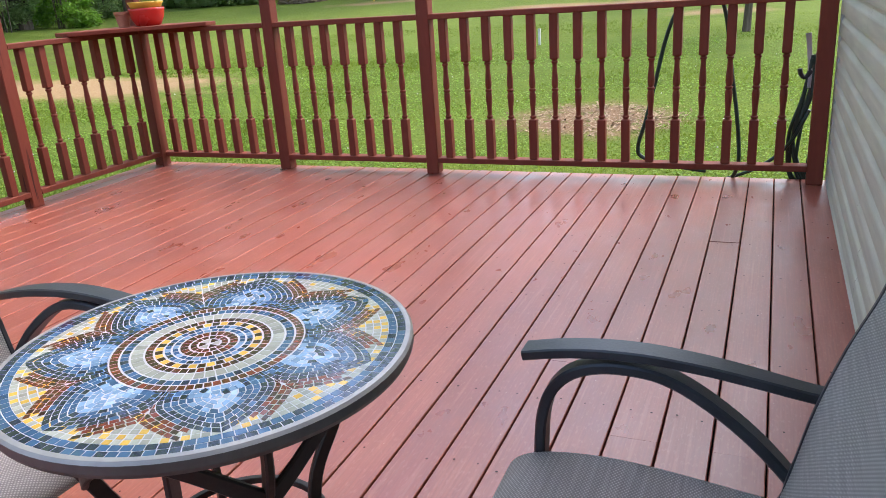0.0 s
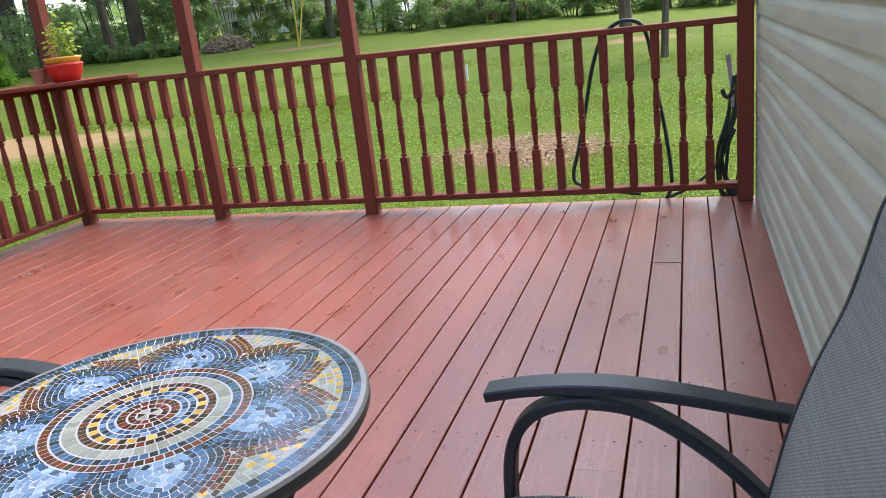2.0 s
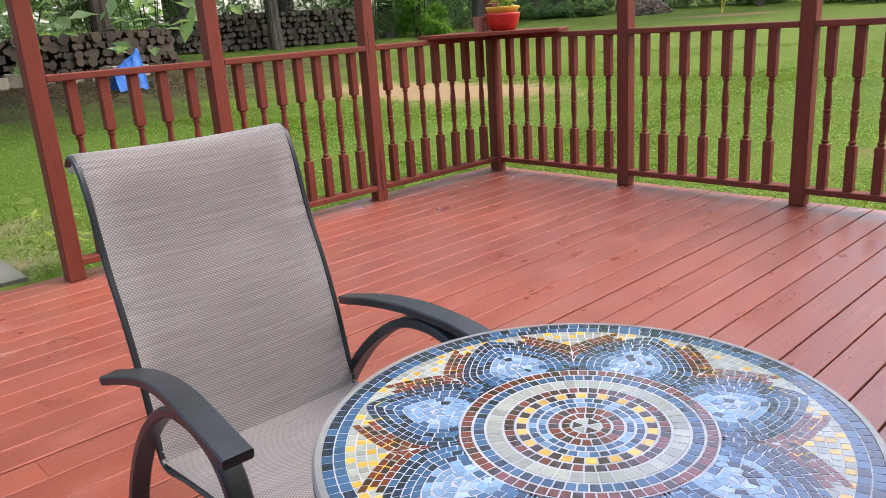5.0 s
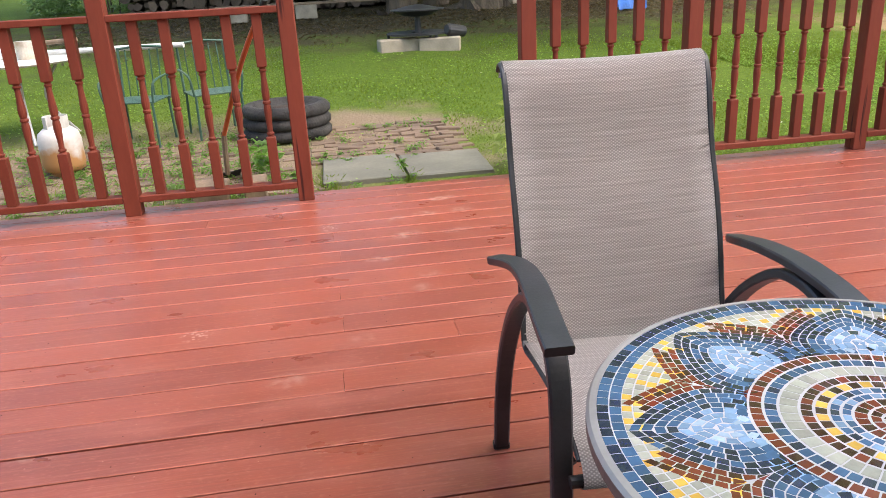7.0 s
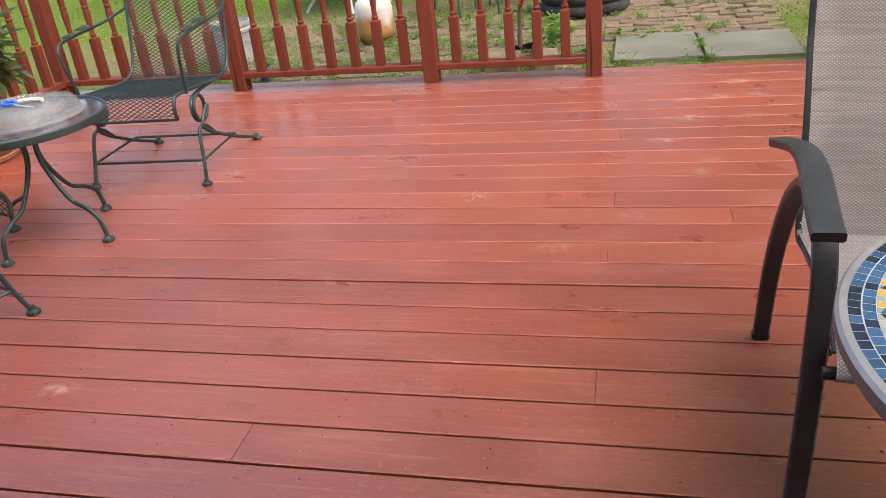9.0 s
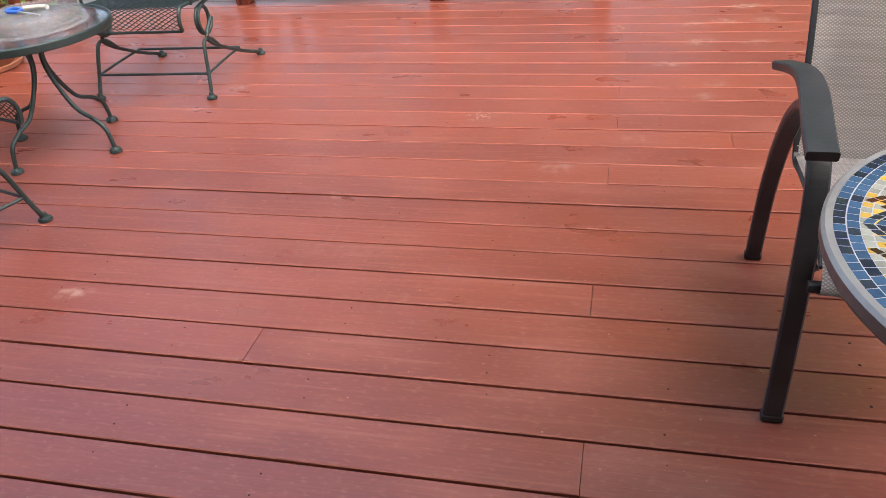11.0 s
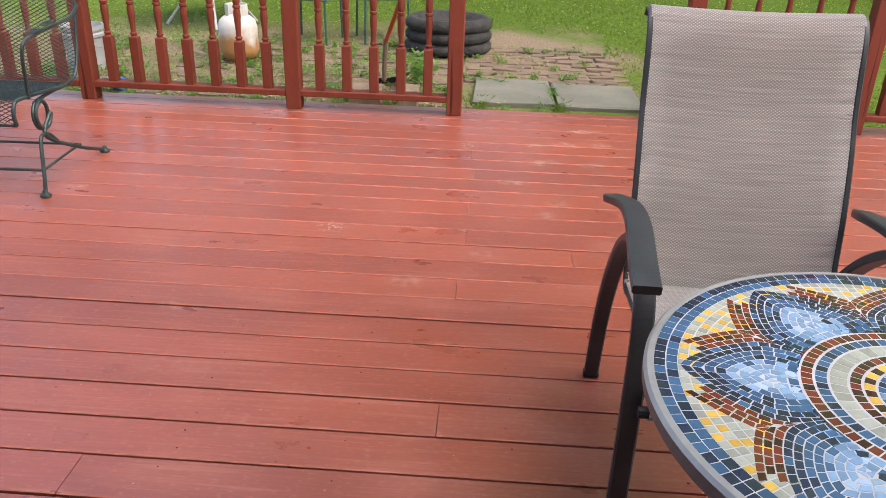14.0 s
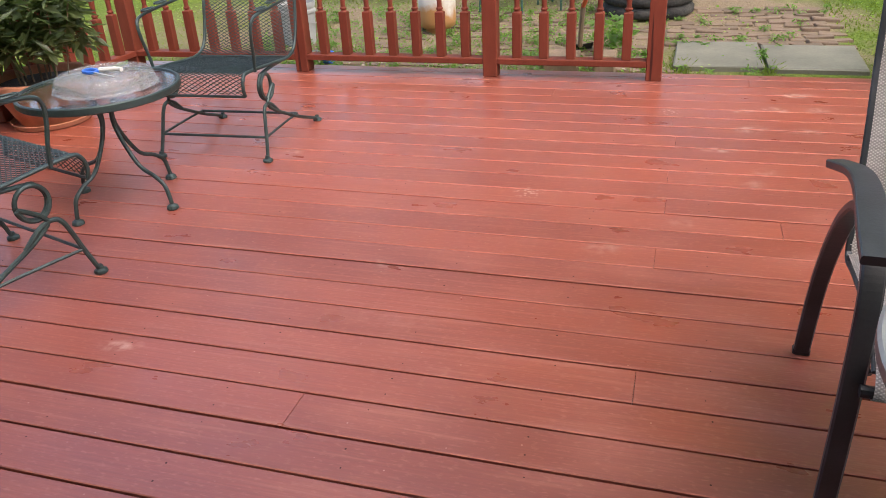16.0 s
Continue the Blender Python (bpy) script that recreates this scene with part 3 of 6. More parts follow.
def board_mesh(x0, x1, y0, y1, dz):
    c = 0.0023
    sec = [(x0, -0.03), (x1, -0.03), (x1, -c + dz), (x1 - c, dz), (x0 + c, dz), (x0, -c + dz)]
    vs = [(x, y, z) for y in (y0, y1) for x, z in sec]
    fs = [(i, (i + 1) % 6, 6 + (i + 1) % 6, 6 + i) for i in range(6)] + [tuple(range(5, -1, -1)), tuple(range(6, 12))]
    me = bpy.data.meshes.new("board")
    me.from_pydata(vs, [], fs)
    me.materials.append(M["deck"])
    me.materials.append(M["board_edge"])
    # only the house-facing edge carries the painted highlight
    me.polygons[2].material_index = 1
    return me


GAP_SHIFT = [0, 1, 3, 6, 8, 11, 3, -3, -7, -2, -14, -10, -6, -4, -2, 0, 5, 4, 6, 4, 6, 7, 7, 2, 4, 0, 0, -3]


def gap_x(k):
    """The k-th gap from the wall; some boards in the middle are narrower."""
    return -BOARD * k + 0.0116 * min(5, max(0, k - 5)) + (0.001 * GAP_SHIFT[k] if 0 <= k < len(GAP_SHIFT) else 0)


def deck_boards():
    rng = random.Random(3)
    joints = {0: [2.425, -1.6], 1: [1.537, -2.4], 2: [3.352, -0.9], 3: [1.541], 4: [-0.9], 5: [1.955, -2.1], 8: [2.414], 9: [-0.103], 11: [-0.943], 12: [2.4, -2.1], 13: [-0.115, -2.6], 18: [-0.10], 20: [0.318], 21: [-0.083], 23: [-0.085], 26: [-0.066], 28: [-0.089], 29: [-1.68], 31: [-0.75], 33: [0.3]}
    nails = bmesh.new()
    for k in range(-1, 35):
        h0, h1 = (0.0031 if j < 9 else 0.0036 if j < 22 else 0.0032 for j in (k, k + 1))
        x1, x0 = gap_x(k) - h0, gap_x(k + 1) + h1
        if k == -1:
            x1 = WALL_X - 0.002
        if k == 34:
            x0 = WEST_X
        ends = [NORTH_Y, *sorted(joints.get(k, []), reverse=True), SOUTH_Y]
        for a, b in zip(ends, ends[1:]):
            dz = rng.uniform(-0.0015, 0.0012)
            part("board", board_mesh(x0 + rng.uniform(-0.0008, 0.0008), x1, b + 0.0008, a - 0.0008, dz), None, deck)
        for j in range(21):
            y = NORTH_Y - 0.09 - j * 0.4064
            for u in (0.25, 0.75):
                if rng.random() < (0.85 if k < 13 and y > 0.3 else 0.5):
                    px, py = x0 + (x1 - x0) * u + rng.uniform(-0.008, 0.008), y + rng.uniform(-0.012, 0.012)
                    r = rng.uniform(0.003, 0.0046) if k < 13 and y > 0.3 else rng.uniform(0.0018, 0.003)
                    nails.faces.new([nails.verts.new((px + r * math.cos(t * 1.0472), py + r * math.sin(t * 1.0472), 0.0022)) for t in range(6)])
    tagged(part("nail_heads", nails, M["nail"], deck), "small rusty nail heads", kind="stuff")
    # one solid dark sheet below the boards stands in for shade in the gaps
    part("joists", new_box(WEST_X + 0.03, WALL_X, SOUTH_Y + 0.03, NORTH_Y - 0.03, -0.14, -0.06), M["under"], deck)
    part("fascia_board", new_box(WEST_X - 0.022, WEST_X - 0.002, SOUTH_Y, NORTH_Y, -0.16, -0.006, bevel=0.003), M["rail"], deck)
    part("fascia_board", new_box(WEST_X - 0.022, WALL_X, NORTH_Y + 0.002, NORTH_Y + 0.022, -0.16, -0.006, bevel=0.003), M["rail"], deck)


# ---- railings ----
def baluster_mesh():
    bm = bmesh.new()
    h = 0.026
    for z0, z1 in ((0.112, 0.379), (0.765, 1.046)):
        box(bm, -h, h, -h, h, z0, z1, bevel=0.0035)
    half = [(0.0225, 0.0), (0.0225, 0.005), (0.0165, 0.011), (0.0195, 0.020), (0.0215, 0.038), (0.0215, 0.056), (0.0195, 0.082), (0.0168, 0.112), (0.0152, 0.140), (0.0150, 0.160), (0.0165, 0.167), (0.0215, 0.171), (0.0220, 0.178), (0.0165, 0.183), (0.0165, 0.187), (0.0235, 0.193), (0.0235, 0.200)]
    prof = [(r, 0.572 - d) for r, d in half[:0:-1]] + [(r, 0.572 + d) for r, d in half]
    lathe(prof, 12, bm)
    return mesh_of(bm, "baluster", M["rail"])


BALUSTER = baluster_mesh()


def post_mesh(top):
    bm = new_box(-0.0445, 0.0445, -0.0445, 0.0445, 0.0, top, bevel=0.005)
    return mesh_of(bm, "post", M["post"])


POST = post_mesh(2.45)


def railing(name_label, posts, bays):
    """posts: plan points; bays: (from, to, balusters) and, where they stand unevenly, the first one's distance and the pitch."""
    r = thing("railing", name_label, "railing", group="deck railings")
    for x, y in posts:
        p = part("post", POST, None, r)
        p.location = (x, y, 0)
    for a, b, count, *steps in bays:
        A, B = Vector((*a, 0)), Vector((*b, 0))
        d = (B - A).normalized()
        A, B = A + d * 0.0455, B - d * 0.0455
        part("top_rail", sweep(bmesh.new(), [A + Vector((0, 0, 1.063)), B + Vector((0, 0, 1.063))], flat(0.088, 0.036, 0.004)), M["rail"], r)
        part("bottom_rail", sweep(bmesh.new(), [A + Vector((0, 0, 0.095)), B + Vector((0, 0, 0.095))], flat(0.088, 0.036, 0.004)), M["rail"], r)
        A, B = A - d * 0.0455, B + d * 0.0455
        for i in range(count):
            o = part("baluster", BALUSTER, None, r)
            o.location = A + d * (steps[0] + steps[1] * i) if steps else A.lerp(B, (i + 1) / (count + 1))
            o.rotation_euler.z = math.atan2(d.y, d.x)
    return r


def railings():
    n = [(POST_W + 0.014, POST_N), (-3.592, POST_N), (-2.367, POST_N), (0.072, POST_N)]
    railing("red-stained railing with turned balusters facing the lawn", n, [(n[0], n[1], 7, 0.175, 0.1513), (n[1], n[2], 7, 0.153, 0.1447), (n[2], n[3], 15, 0.128, 0.1508)])
    w = [(POST_W, 3.265), (POST_W, 2.11), (POST_W, 1.11)]
    railing("red-stained railing with turned balusters beside the opening", w, [(n[0], w[0], 7), (w[0], w[1], 7), (w[1], w[2], 5)])
    v = [(POST_W, -0.220), (POST_W, -1.180), (POST_W, -2.434), (POST_W, POST_S)]
    railing("red-stained railing with turned balusters and cracked posts", v, [(v[0], v[1], 5), (v[1], v[2], 7), (v[2], v[3], 7)])
    s = [(-3.6, POST_S), (-2.3, POST_S), (-1.0, POST_S), (0.068, POST_S)]
    railing("red-stained railing behind the iron garden chairs", s, [(v[3], s[0], 7), (s[0], s[1], 7), (s[1], s[2], 7), (s[2], s[3], 6)])
    bm = bmesh.new()
    pts = [(-4.90, 3.80), (-4.78, 3.80), (-4.12, 4.48), (-4.12, 4.60), (-4.90, 4.60)]
    lo, hi = [bm.verts.new((x, y, 1.083)) for x, y in pts], [bm.verts.new((x, y, 1.112)) for x, y in pts]
    bm.faces.new(lo[::-1]), bm.faces.new(hi)
    for i in range(5):
        bm.faces.new((lo[i], lo[(i + 1) % 5], hi[(i + 1) % 5], hi[i]))
    bmesh.ops.bevel(bm, geom=bm.edges[:], offset=0.004, segments=1, affect="EDGES")
    tagged(part("corner_shelf", bm, M["rail"]), "red-stained corner shelf lying on the railings", "shelf")
    tagged(part("upright_board", sweep(bmesh.new(), [(-4.745, 4.475, 0.0), (-4.745, 4.475, 1.08)], flat(0.02, 0.05, 0.002), up=Vector((0, 1, 0))), M["rail"]), "narrow red-stained board against the corner post", "board")


# ---- house wall ----
def house_wall():
    w = thing("wall_east", "grey vinyl clapboard house wall", "wall", kind="structure")
    y0, y1, n = -8.0, 4.50, 24
    part("sheathing", new_box(WALL_X + 0.022, WALL_X + 0.16, y0, y1 + 0.10, -0.2, 2.72), M["trim"], w)
    rng = random.Random(9)
    for i in range(n):
        z = -0.0613 + i * 0.1143
        cuts = [y0] + sorted(rng.uniform(-4, 3.6) for _ in range(2)) + [y1]
        if i in (7, 8):
            cuts = [y0, -2.1, 1.80, y1]
        if i in (9, 10):
            cuts = [y0, -1.0, 3.12, y1]
        if i in (1, 2):
            cuts = [y0, -2.6, 2.62, y1]
        for a, b in zip(cuts, cuts[1:]):
            bm = bmesh.new()
            sec = [(0.004, 0.0), (-0.0055, 0.001), (-0.006, 0.005), (-0.006, 0.040), (-0.005, 0.066), (-0.003, 0.073), (0.002, 0.083), (0.008, 0.096), (0.011, 0.1135), (0.0212, 0.1135), (0.0212, 0.0)]
            k = len(sec)
            rows = [[bm.verts.new((WALL_X + x, y, z + h)) for x, h in sec] for y in (a + 0.0015, b - 0.0005)]
            for j in range(k):
                bm.faces.new((rows[0][j], rows[0][(j + 1) % k], rows[1][(j + 1) % k], rows[1][j]))
            bm.faces.new(rows[0]), bm.faces.new(rows[1][::-1])
            part("siding_panel", bm, M["siding"], w)
    part("corner_trim", new_box(WALL_X - 0.006, WALL_X + 0.02, y1 + 0.002, y1 + 0.10, -0.2, 2.72, bevel=0.003), M["trim"], w)
    part("starter_strip", new_box(WALL_X - 0.004, WALL_X + 0.02, y0, y1, -0.002, 0.010), M["trim"], w)
    h = thing("house", "plain house body behind the siding, unseen roofs and upper wall added for shade", "house", kind="structure")
    part("wall", new_box(WALL_X + 0.165, 8.0, -8.0, 4.59, -0.3, 2.72), M["siding"], h)
    # unseen roof; its overhang is added to darken the siding and nearby deck
    part("roof", new_box(WALL_X - 0.50, 8.3, -8.3, 4.95, 2.73, 2.85), M["roof"], h)
    # unseen upper storey and roof, added to block sky over the south deck
    part("upper_wall", new_box(WALL_X + 0.02, 8.0, -8.0, -0.7, 2.855, 5.6), M["siding"], h)
    part("roof", new_box(WALL_X - 0.45, 8.3, -8.3, -0.4, 5.605, 5.75), M["roof"], h)


# ---- sling chairs ----
def sheet(profile, halfw, thick=0.004):
    """A strip of cloth along an (X, z) profile, with UVs in metres."""
    bm = bmesh.new()
    uvl = bm.loops.layers.uv.new("UVMap")
    pts = spline([(x, 0, z) for x, z in profile], 5)
    m, rows, s, S = 8, [], 0.0, []
    for i, p in enumerate(pts):
        if i:
            s += (p - pts[i - 1]).length
        S.append(s)
        rows.append([bm.verts.new((p.x, -halfw + 2 * halfw * j / m, p.z - 0.006 * math.sin(math.pi * j / m))) for j in range(m + 1)])
    for i in range(len(rows) - 1):
        for j in range(m):
            f = bm.faces.new((rows[i][j], rows[i][j + 1], rows[i + 1][j + 1], rows[i + 1][j]))
            for lp, (a, c) in zip(f.loops, ((i, j), (i, j + 1), (i + 1, j + 1), (i + 1, j))):
                lp[uvl].uv = (2 * halfw * c / m, S[a])
            f.smooth = True
    bmesh.ops.solidify(bm, geom=bm.faces[:], thickness=thick)
    return bm


def sling_chair(label, at, turn):
    c = thing("patio_chair", label, "chair", group="sling patio chairs", at=at, turn=turn)
    seat = [(0.338, 0.352), (0.362, 0.362), (0.366, 0.386), (0.340, 0.414), (0.288, 0.432), (0.20, 0.441), (0.108, 0.438), (0.0, 0.426), (-0.10, 0.413), (-0.135, 0.410)]
    back = [(-0.104, 0.400), (-0.109, 0.418), (-0.125, 0.48), (-0.152, 0.60), (-0.187, 0.71), (-0.223, 0.80), (-0.246, 0.88), (-0.264, 0.95), (-0.286, 0.998), (-0.308, 1.014), (-0.332, 1.014), (-0.350, 0.998), (-0.354, 0.974)]
    part("seat", sheet(seat, 0.236), M["sling"], c, "light grey woven sling seat")
    part("backrest", sheet(back, 0.234), M["sling"], c, "grey-taupe woven sling back")
    arch = [(0.306, 0.0), (0.312, 0.2), (0.308, 0.4), (0.299, 0.51), (0.271, 0.572), (0.222, 0.606), (0.15, 0.617), (0.066, 0.602), (-0.034, 0.538), (-0.119, 0.454), (-0.2, 0.340), (-0.264, 0.2), (-0.315, 0.0)]
    arm = [(-0.182, 0.592, 0.284), (-0.13, 0.606, 0.272), (-0.06, 0.624, 0.262), (0.02, 0.638, 0.259), (0.116, 0.645, 0.262), (0.20, 0.641, 0.267), (0.27, 0.632, 0.270), (0.336, 0.619, 0.270)]
    prof = seat[3:-1] + back[2:-1]
    for s in (-1, 1):
        y = s * 0.260
        f = part("side_frame", sweep(bmesh.new(), spline([(x, y, z) for x, z in arch], 5), flat(0.021, 0.040, 0.004), up=Vector((0, 1, 0))), M["black_metal"], c)
        part("armrest", sweep(bmesh.new(), spline([(x, s * w, z) for x, z, w in arm], 6), lambda f: flat(0.040 + 0.012 * min(1.0, f * 1.6), 0.019, 0.003)), M["black_metal"], c)
        part("side_rail", sweep(bmesh.new(), spline([(x, s * 0.2345, z - 0.008) for x, z in prof], 4), flat(0.009, 0.014, 0.003), up=Vector((0, 1, 0))), M["black_metal"], c)
        part("bracket", tube([(0.30, s * 0.236, 0.385), (0.306, s * 0.262, 0.375)], 0.011, 8, 1), M["black_metal"], c)
        part("end_cap", tube([(0.338, s * 0.225, 0.362), (0.338, s * 0.252, 0.362)], 0.012, 10, 1), M["rubber"], c)
        for fx in (0.306, -0.315):
            part("foot_cap", new_box(fx - 0.013, fx + 0.013, y - 0.022, y + 0.022, 0.0, 0.018, bevel=0.003), M["rubber"], c)
    for x, z in ((0.338, 0.362), (-0.06, 0.40)):
        part("crossbar", tube([(x, -0.23, z), (x, 0.23, z)], 0.011, 8, 1), M["black_metal"], c)
    return c


# ---- mosaic table ----
TABLE = (-1.051, 0.520)
TOP = 0.722
R_TOP = 0.346
PETAL_TURN = 0.045


def tile_bm(bm, quad, z0, z1, inset=0.0004):
    c = sum((Vector(q) for q in quad), Vector((0, 0))) / len(quad)
    lo = [bm.verts.new((q[0], q[1], z0)) for q in quad]
    hi = []
    for q in quad:
        d = c - Vector(q)
        p = Vector(q) + d.normalized() * min(inset, d.length * 0.3)
        hi.append(bm.verts.new((p.x, p.y, z1)))
    k = len(quad)
    bm.faces.new(hi)
    for i in range(k):
        bm.faces.new((lo[i], lo[(i + 1) % k], hi[(i + 1) % k], hi[i]))


def polar_row(r0, r1, n, gap=0.0016, shift=0.0):
    for i in range(n):
        g0, g1 = gap / r0 / 2, gap / r1 / 2
        a, b = 2 * math.pi * (i + shift) / n, 2 * math.pi * (i + 1 + shift) / n
        yield i, [(r0 * math.cos(a + g0), r0 * math.sin(a + g0)), (r1 * math.cos(a + g1), r1 * math.sin(a + g1)), (r1 * math.cos(b - g1), r1 * math.sin(b - g1)), (r0 * math.cos(b - g0), r0 * math.sin(b - g0))]


def mosaic_table():
    rng = random.Random(21)
    t = thing("mosaic_table", "round mosaic-topped table with blue petals and a black metal base", "table", at=(*TABLE, 0))
    R = R_TOP
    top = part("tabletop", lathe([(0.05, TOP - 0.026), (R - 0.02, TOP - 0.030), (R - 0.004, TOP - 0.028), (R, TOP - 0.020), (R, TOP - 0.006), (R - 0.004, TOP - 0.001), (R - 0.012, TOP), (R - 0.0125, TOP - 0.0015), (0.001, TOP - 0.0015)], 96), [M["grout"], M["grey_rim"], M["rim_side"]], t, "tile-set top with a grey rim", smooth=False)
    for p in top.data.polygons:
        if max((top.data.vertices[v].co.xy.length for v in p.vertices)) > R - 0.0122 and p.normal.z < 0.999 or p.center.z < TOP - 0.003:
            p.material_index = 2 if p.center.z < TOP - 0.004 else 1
    z0, z1 = TOP - 0.0016, TOP - 0.0010
    single, loose = [], {}

    def put(quad, kind, one=False, low=0.0):
        quad = [(q[0] * R / 0.3556, q[1] * R / 0.3556) for q in quad]
        if one:
            single.append((quad, kind))
        else:
            tile_bm(loose.setdefault(kind, bmesh.new()), quad, z0, z1 - 0.3 * low)

    # centre medallion
    g = 0.0018
    for i, q in polar_row(0.005, 0.0190, 6, 0.0030):
        put(q, "brown" if i % 2 else "sage", True)
    rings = [(0.0205, 0.033, 14, lambda i: "rust" if i % 4 else "brown"), (0.0345, 0.050, 21, lambda i: "rust" if i % 3 else "brown"),
             (0.0515, 0.0625, 28, lambda i: ("sky", "blue", "blue")[i % 3]), (0.064, 0.0755, 34, lambda i: ("blue", "navy", "blue", "sky")[i % 4]),
             (0.077, 0.0915, 36, lambda i: "yellow" if i % 2 else "brown"), (0.093, 0.1075, 46, lambda i: ("rust", "brown", "brown")[i % 3]),
             (0.109, 0.1305, 44, lambda i: "sage"), (0.132, 0.1475, 64, lambda i: ("blue", "navy", "blue")[i % 3]),
             (0.149, 0.1645, 72, lambda i: ("rust", "brown", "rust", "rust")[i % 4])]
    for k, (r0, r1, n, col) in enumerate(rings):
        for i, q in polar_row(r0 + g / 2, r1 - g / 2, n, 0.0019, 0.37 * k):
            put(q, col(i), True)
    # border
    for r0, r1, n, cols in ((0.3128, 0.3278, 118, ("blue", "blue", "blue", "navy")), (0.3282, 0.3432, 124, ("navy", "navy", "navy", "blue"))):
        for i, q in polar_row(r0 + 0.0005, r1 - 0.0005, n, 0.0014):
            put(q, rng.choice(cols))
    # petals: rows of tiles on nested arches, slightly pointed, each edged by rust rows
    N, base, reach, a = 7, 0.200, 0.111, 0.80
    sector, inner, outer = math.pi / N, 0.1662, 0.3125
    centres = [2 * math.pi * k / N + PETAL_TURN for k in range(N)]

    def level(p):
        """1 on the outline of the petal, with its rust rows, in whose sector p lies."""
        th, rr = math.atan2(p[1], p[0]), math.hypot(*p)
        k = min(range(N), key=lambda j: abs((th - centres[j] + math.pi) % (2 * math.pi) - math.pi))
        d = (th - centres[k] + math.pi) % (2 * math.pi) - math.pi
        u, v = abs(rr * math.sin(d)) / a, rr * math.cos(d) - base
        edge = 1.0 if abs(math.atan2(u, v)) < 0.62 else (8 + 3) / 8
        return (((u ** 1.35 + v ** 1.35) ** (1 / 1.35) if v > 0 else math.hypot(u, v)) / reach) / edge

    def clip(x, y):
        rr, an = math.hypot(x, y), math.atan2(y, x)
        rr, an = min(outer, max(inner, rr)), max(-sector + 0.003, min(sector - 0.003, an))
        return rr, an

    for kc, c in enumerate(centres):
        def at(rho, phi):
            cs, sn = math.cos(phi), math.sin(phi)
            if sn > 0:
                s1 = 1 / (abs(cs) ** 1.35 + sn ** 1.35) ** (1 / 1.35)
                u, v = rho * a * cs * s1, rho * sn * s1
            else:
                u, v = rho * a * cs, rho * sn
            rr, an = clip(base + v, u)
            return (rr * math.cos(c + an), rr * math.sin(c + an))

        rows = 8
        lo, hi = -1.15, math.pi + 1.15
        for k in range(0, rows + 3):
            r0, r1 = reach * k / rows, reach * (k + 1) / rows
            steps = [lo + (hi - lo) * j / 160 for j in range(161)]
            ring = [at((r0 + r1) / 2, ph) for ph in steps]
            run = [0.0]
            for p, q in zip(ring, ring[1:]):
                run.append(run[-1] + math.dist(p, q))
            n = max(3, round(run[-1] / 0.0148))
            for i in range(n):
                s0, s1 = run[-1] * (i + 0.5 * (k % 2)) / n + 0.0008, run[-1] * (i + 1 + 0.5 * (k % 2)) / n - 0.0008
                p0, p1 = (float(np.interp(v, run, steps)) for v in (s0, s1))
                q = [at(r0 + 0.0009, p0), at(r1 - 0.0009, p0), at(r1 - 0.0009, p1), at(r0 + 0.0009, p1)]
                area = abs(sum(q[j][0] * q[(j + 1) % 4][1] - q[(j + 1) % 4][0] * q[j][1] for j in range(4))) / 2
                if area < 0.8e-5 or (k >= rows and abs((p0 + p1) / 2 - math.pi / 2) < 0.62):
                    continue
                if k >= rows:
                    kind = rng.choice(("rust", "rust", "rust", "brown"))
                elif k >= 6:
                    kind = "navy" if rng.random() < 0.85 else "blue"
                elif k >= 4:
                    kind = rng.choice(("blue", "navy", "blue", "blue"))
                elif k >= 3:
                    kind = rng.choice(("sky", "blue", "sky"))
                else:
                    kind = rng.choice(("sky", "sky", "sky", "pale")) if rng.random() < 0.88 else "navy"
                put(q, kind)
    for r0, r1, n in ((0.1665, 0.180, 70), (0.1805, 0.194, 77)):
        for i, q in polar_row(r0 + g / 2, r1 - g / 2, n, g):
            put(q, rng.choice(("sky", "sky", "blue")), low=0.0006)
    # star points of pale and yellow tiles between the petals
    for k in range(10):
        r0, r1 = 0.1775 + 0.0136 * k, 0.1775 + 0.0136 * (k + 1)
        n = 14 * max(1, round(2 * math.pi * r1 / 14 / 0.0140))
        for i, q in polar_row(r0 + g / 2, r1 - g / 2, n, g, PETAL_TURN * n / (2 * math.pi)):
            m = [(sum(p[0] for p in q) / 4, sum(p[1] for p in q) / 4)] + list(q)
            if level(m[0]) < 0.84:
                continue
            put(q, "yellow" if (i + k) % 2 and rng.random() < 0.5 else "sage", low=0.0003)
    for kind, bm in sorted(loose.items()):
        tagged(part("mosaic_tiles", bm, M["tile_" + kind], top), kind="stuff")
    for quad, kind in single:
        bm = bmesh.new()
        tile_bm(bm, quad, z0, z1)
        part("tile", bm, M["tile_" + kind], top)
    # base
    for k in range(4):
        an = math.pi / 4 + k * math.pi / 2 + 0.15
        cx, sy = math.cos(an), math.sin(an)
        leg = [(0.255, TOP - 0.032), (0.25, 0.61), (0.205, 0.50), (0.155, 0.40), (0.145, 0.30), (0.18, 0.17), (0.245, 0.05), (0.275, 0.012)]
        part("leg", sweep(bmesh.new(), spline([(r * cx, r * sy, z) for r, z in leg], 5), flat(0.026, 0.014, 0.003), up=Vector((-sy, cx, 0))), M["table_metal"], t)
        part("foot", lathe([(0.016, 0), (0.018, 0.004), (0.018, 0.012), (0.012, 0.016)], 12, at=(0.275 * cx, 0.275 * sy, 0)), M["rubber"], t)
        b = an + math.pi / 4
        pts = [(0.235 * math.cos(an + s * math.pi / 2), 0.235 * math.sin(an + s * math.pi / 2), 0.545 + 0.10 * math.sin(math.pi * s)) for s in [i / 14 for i in range(15)]]
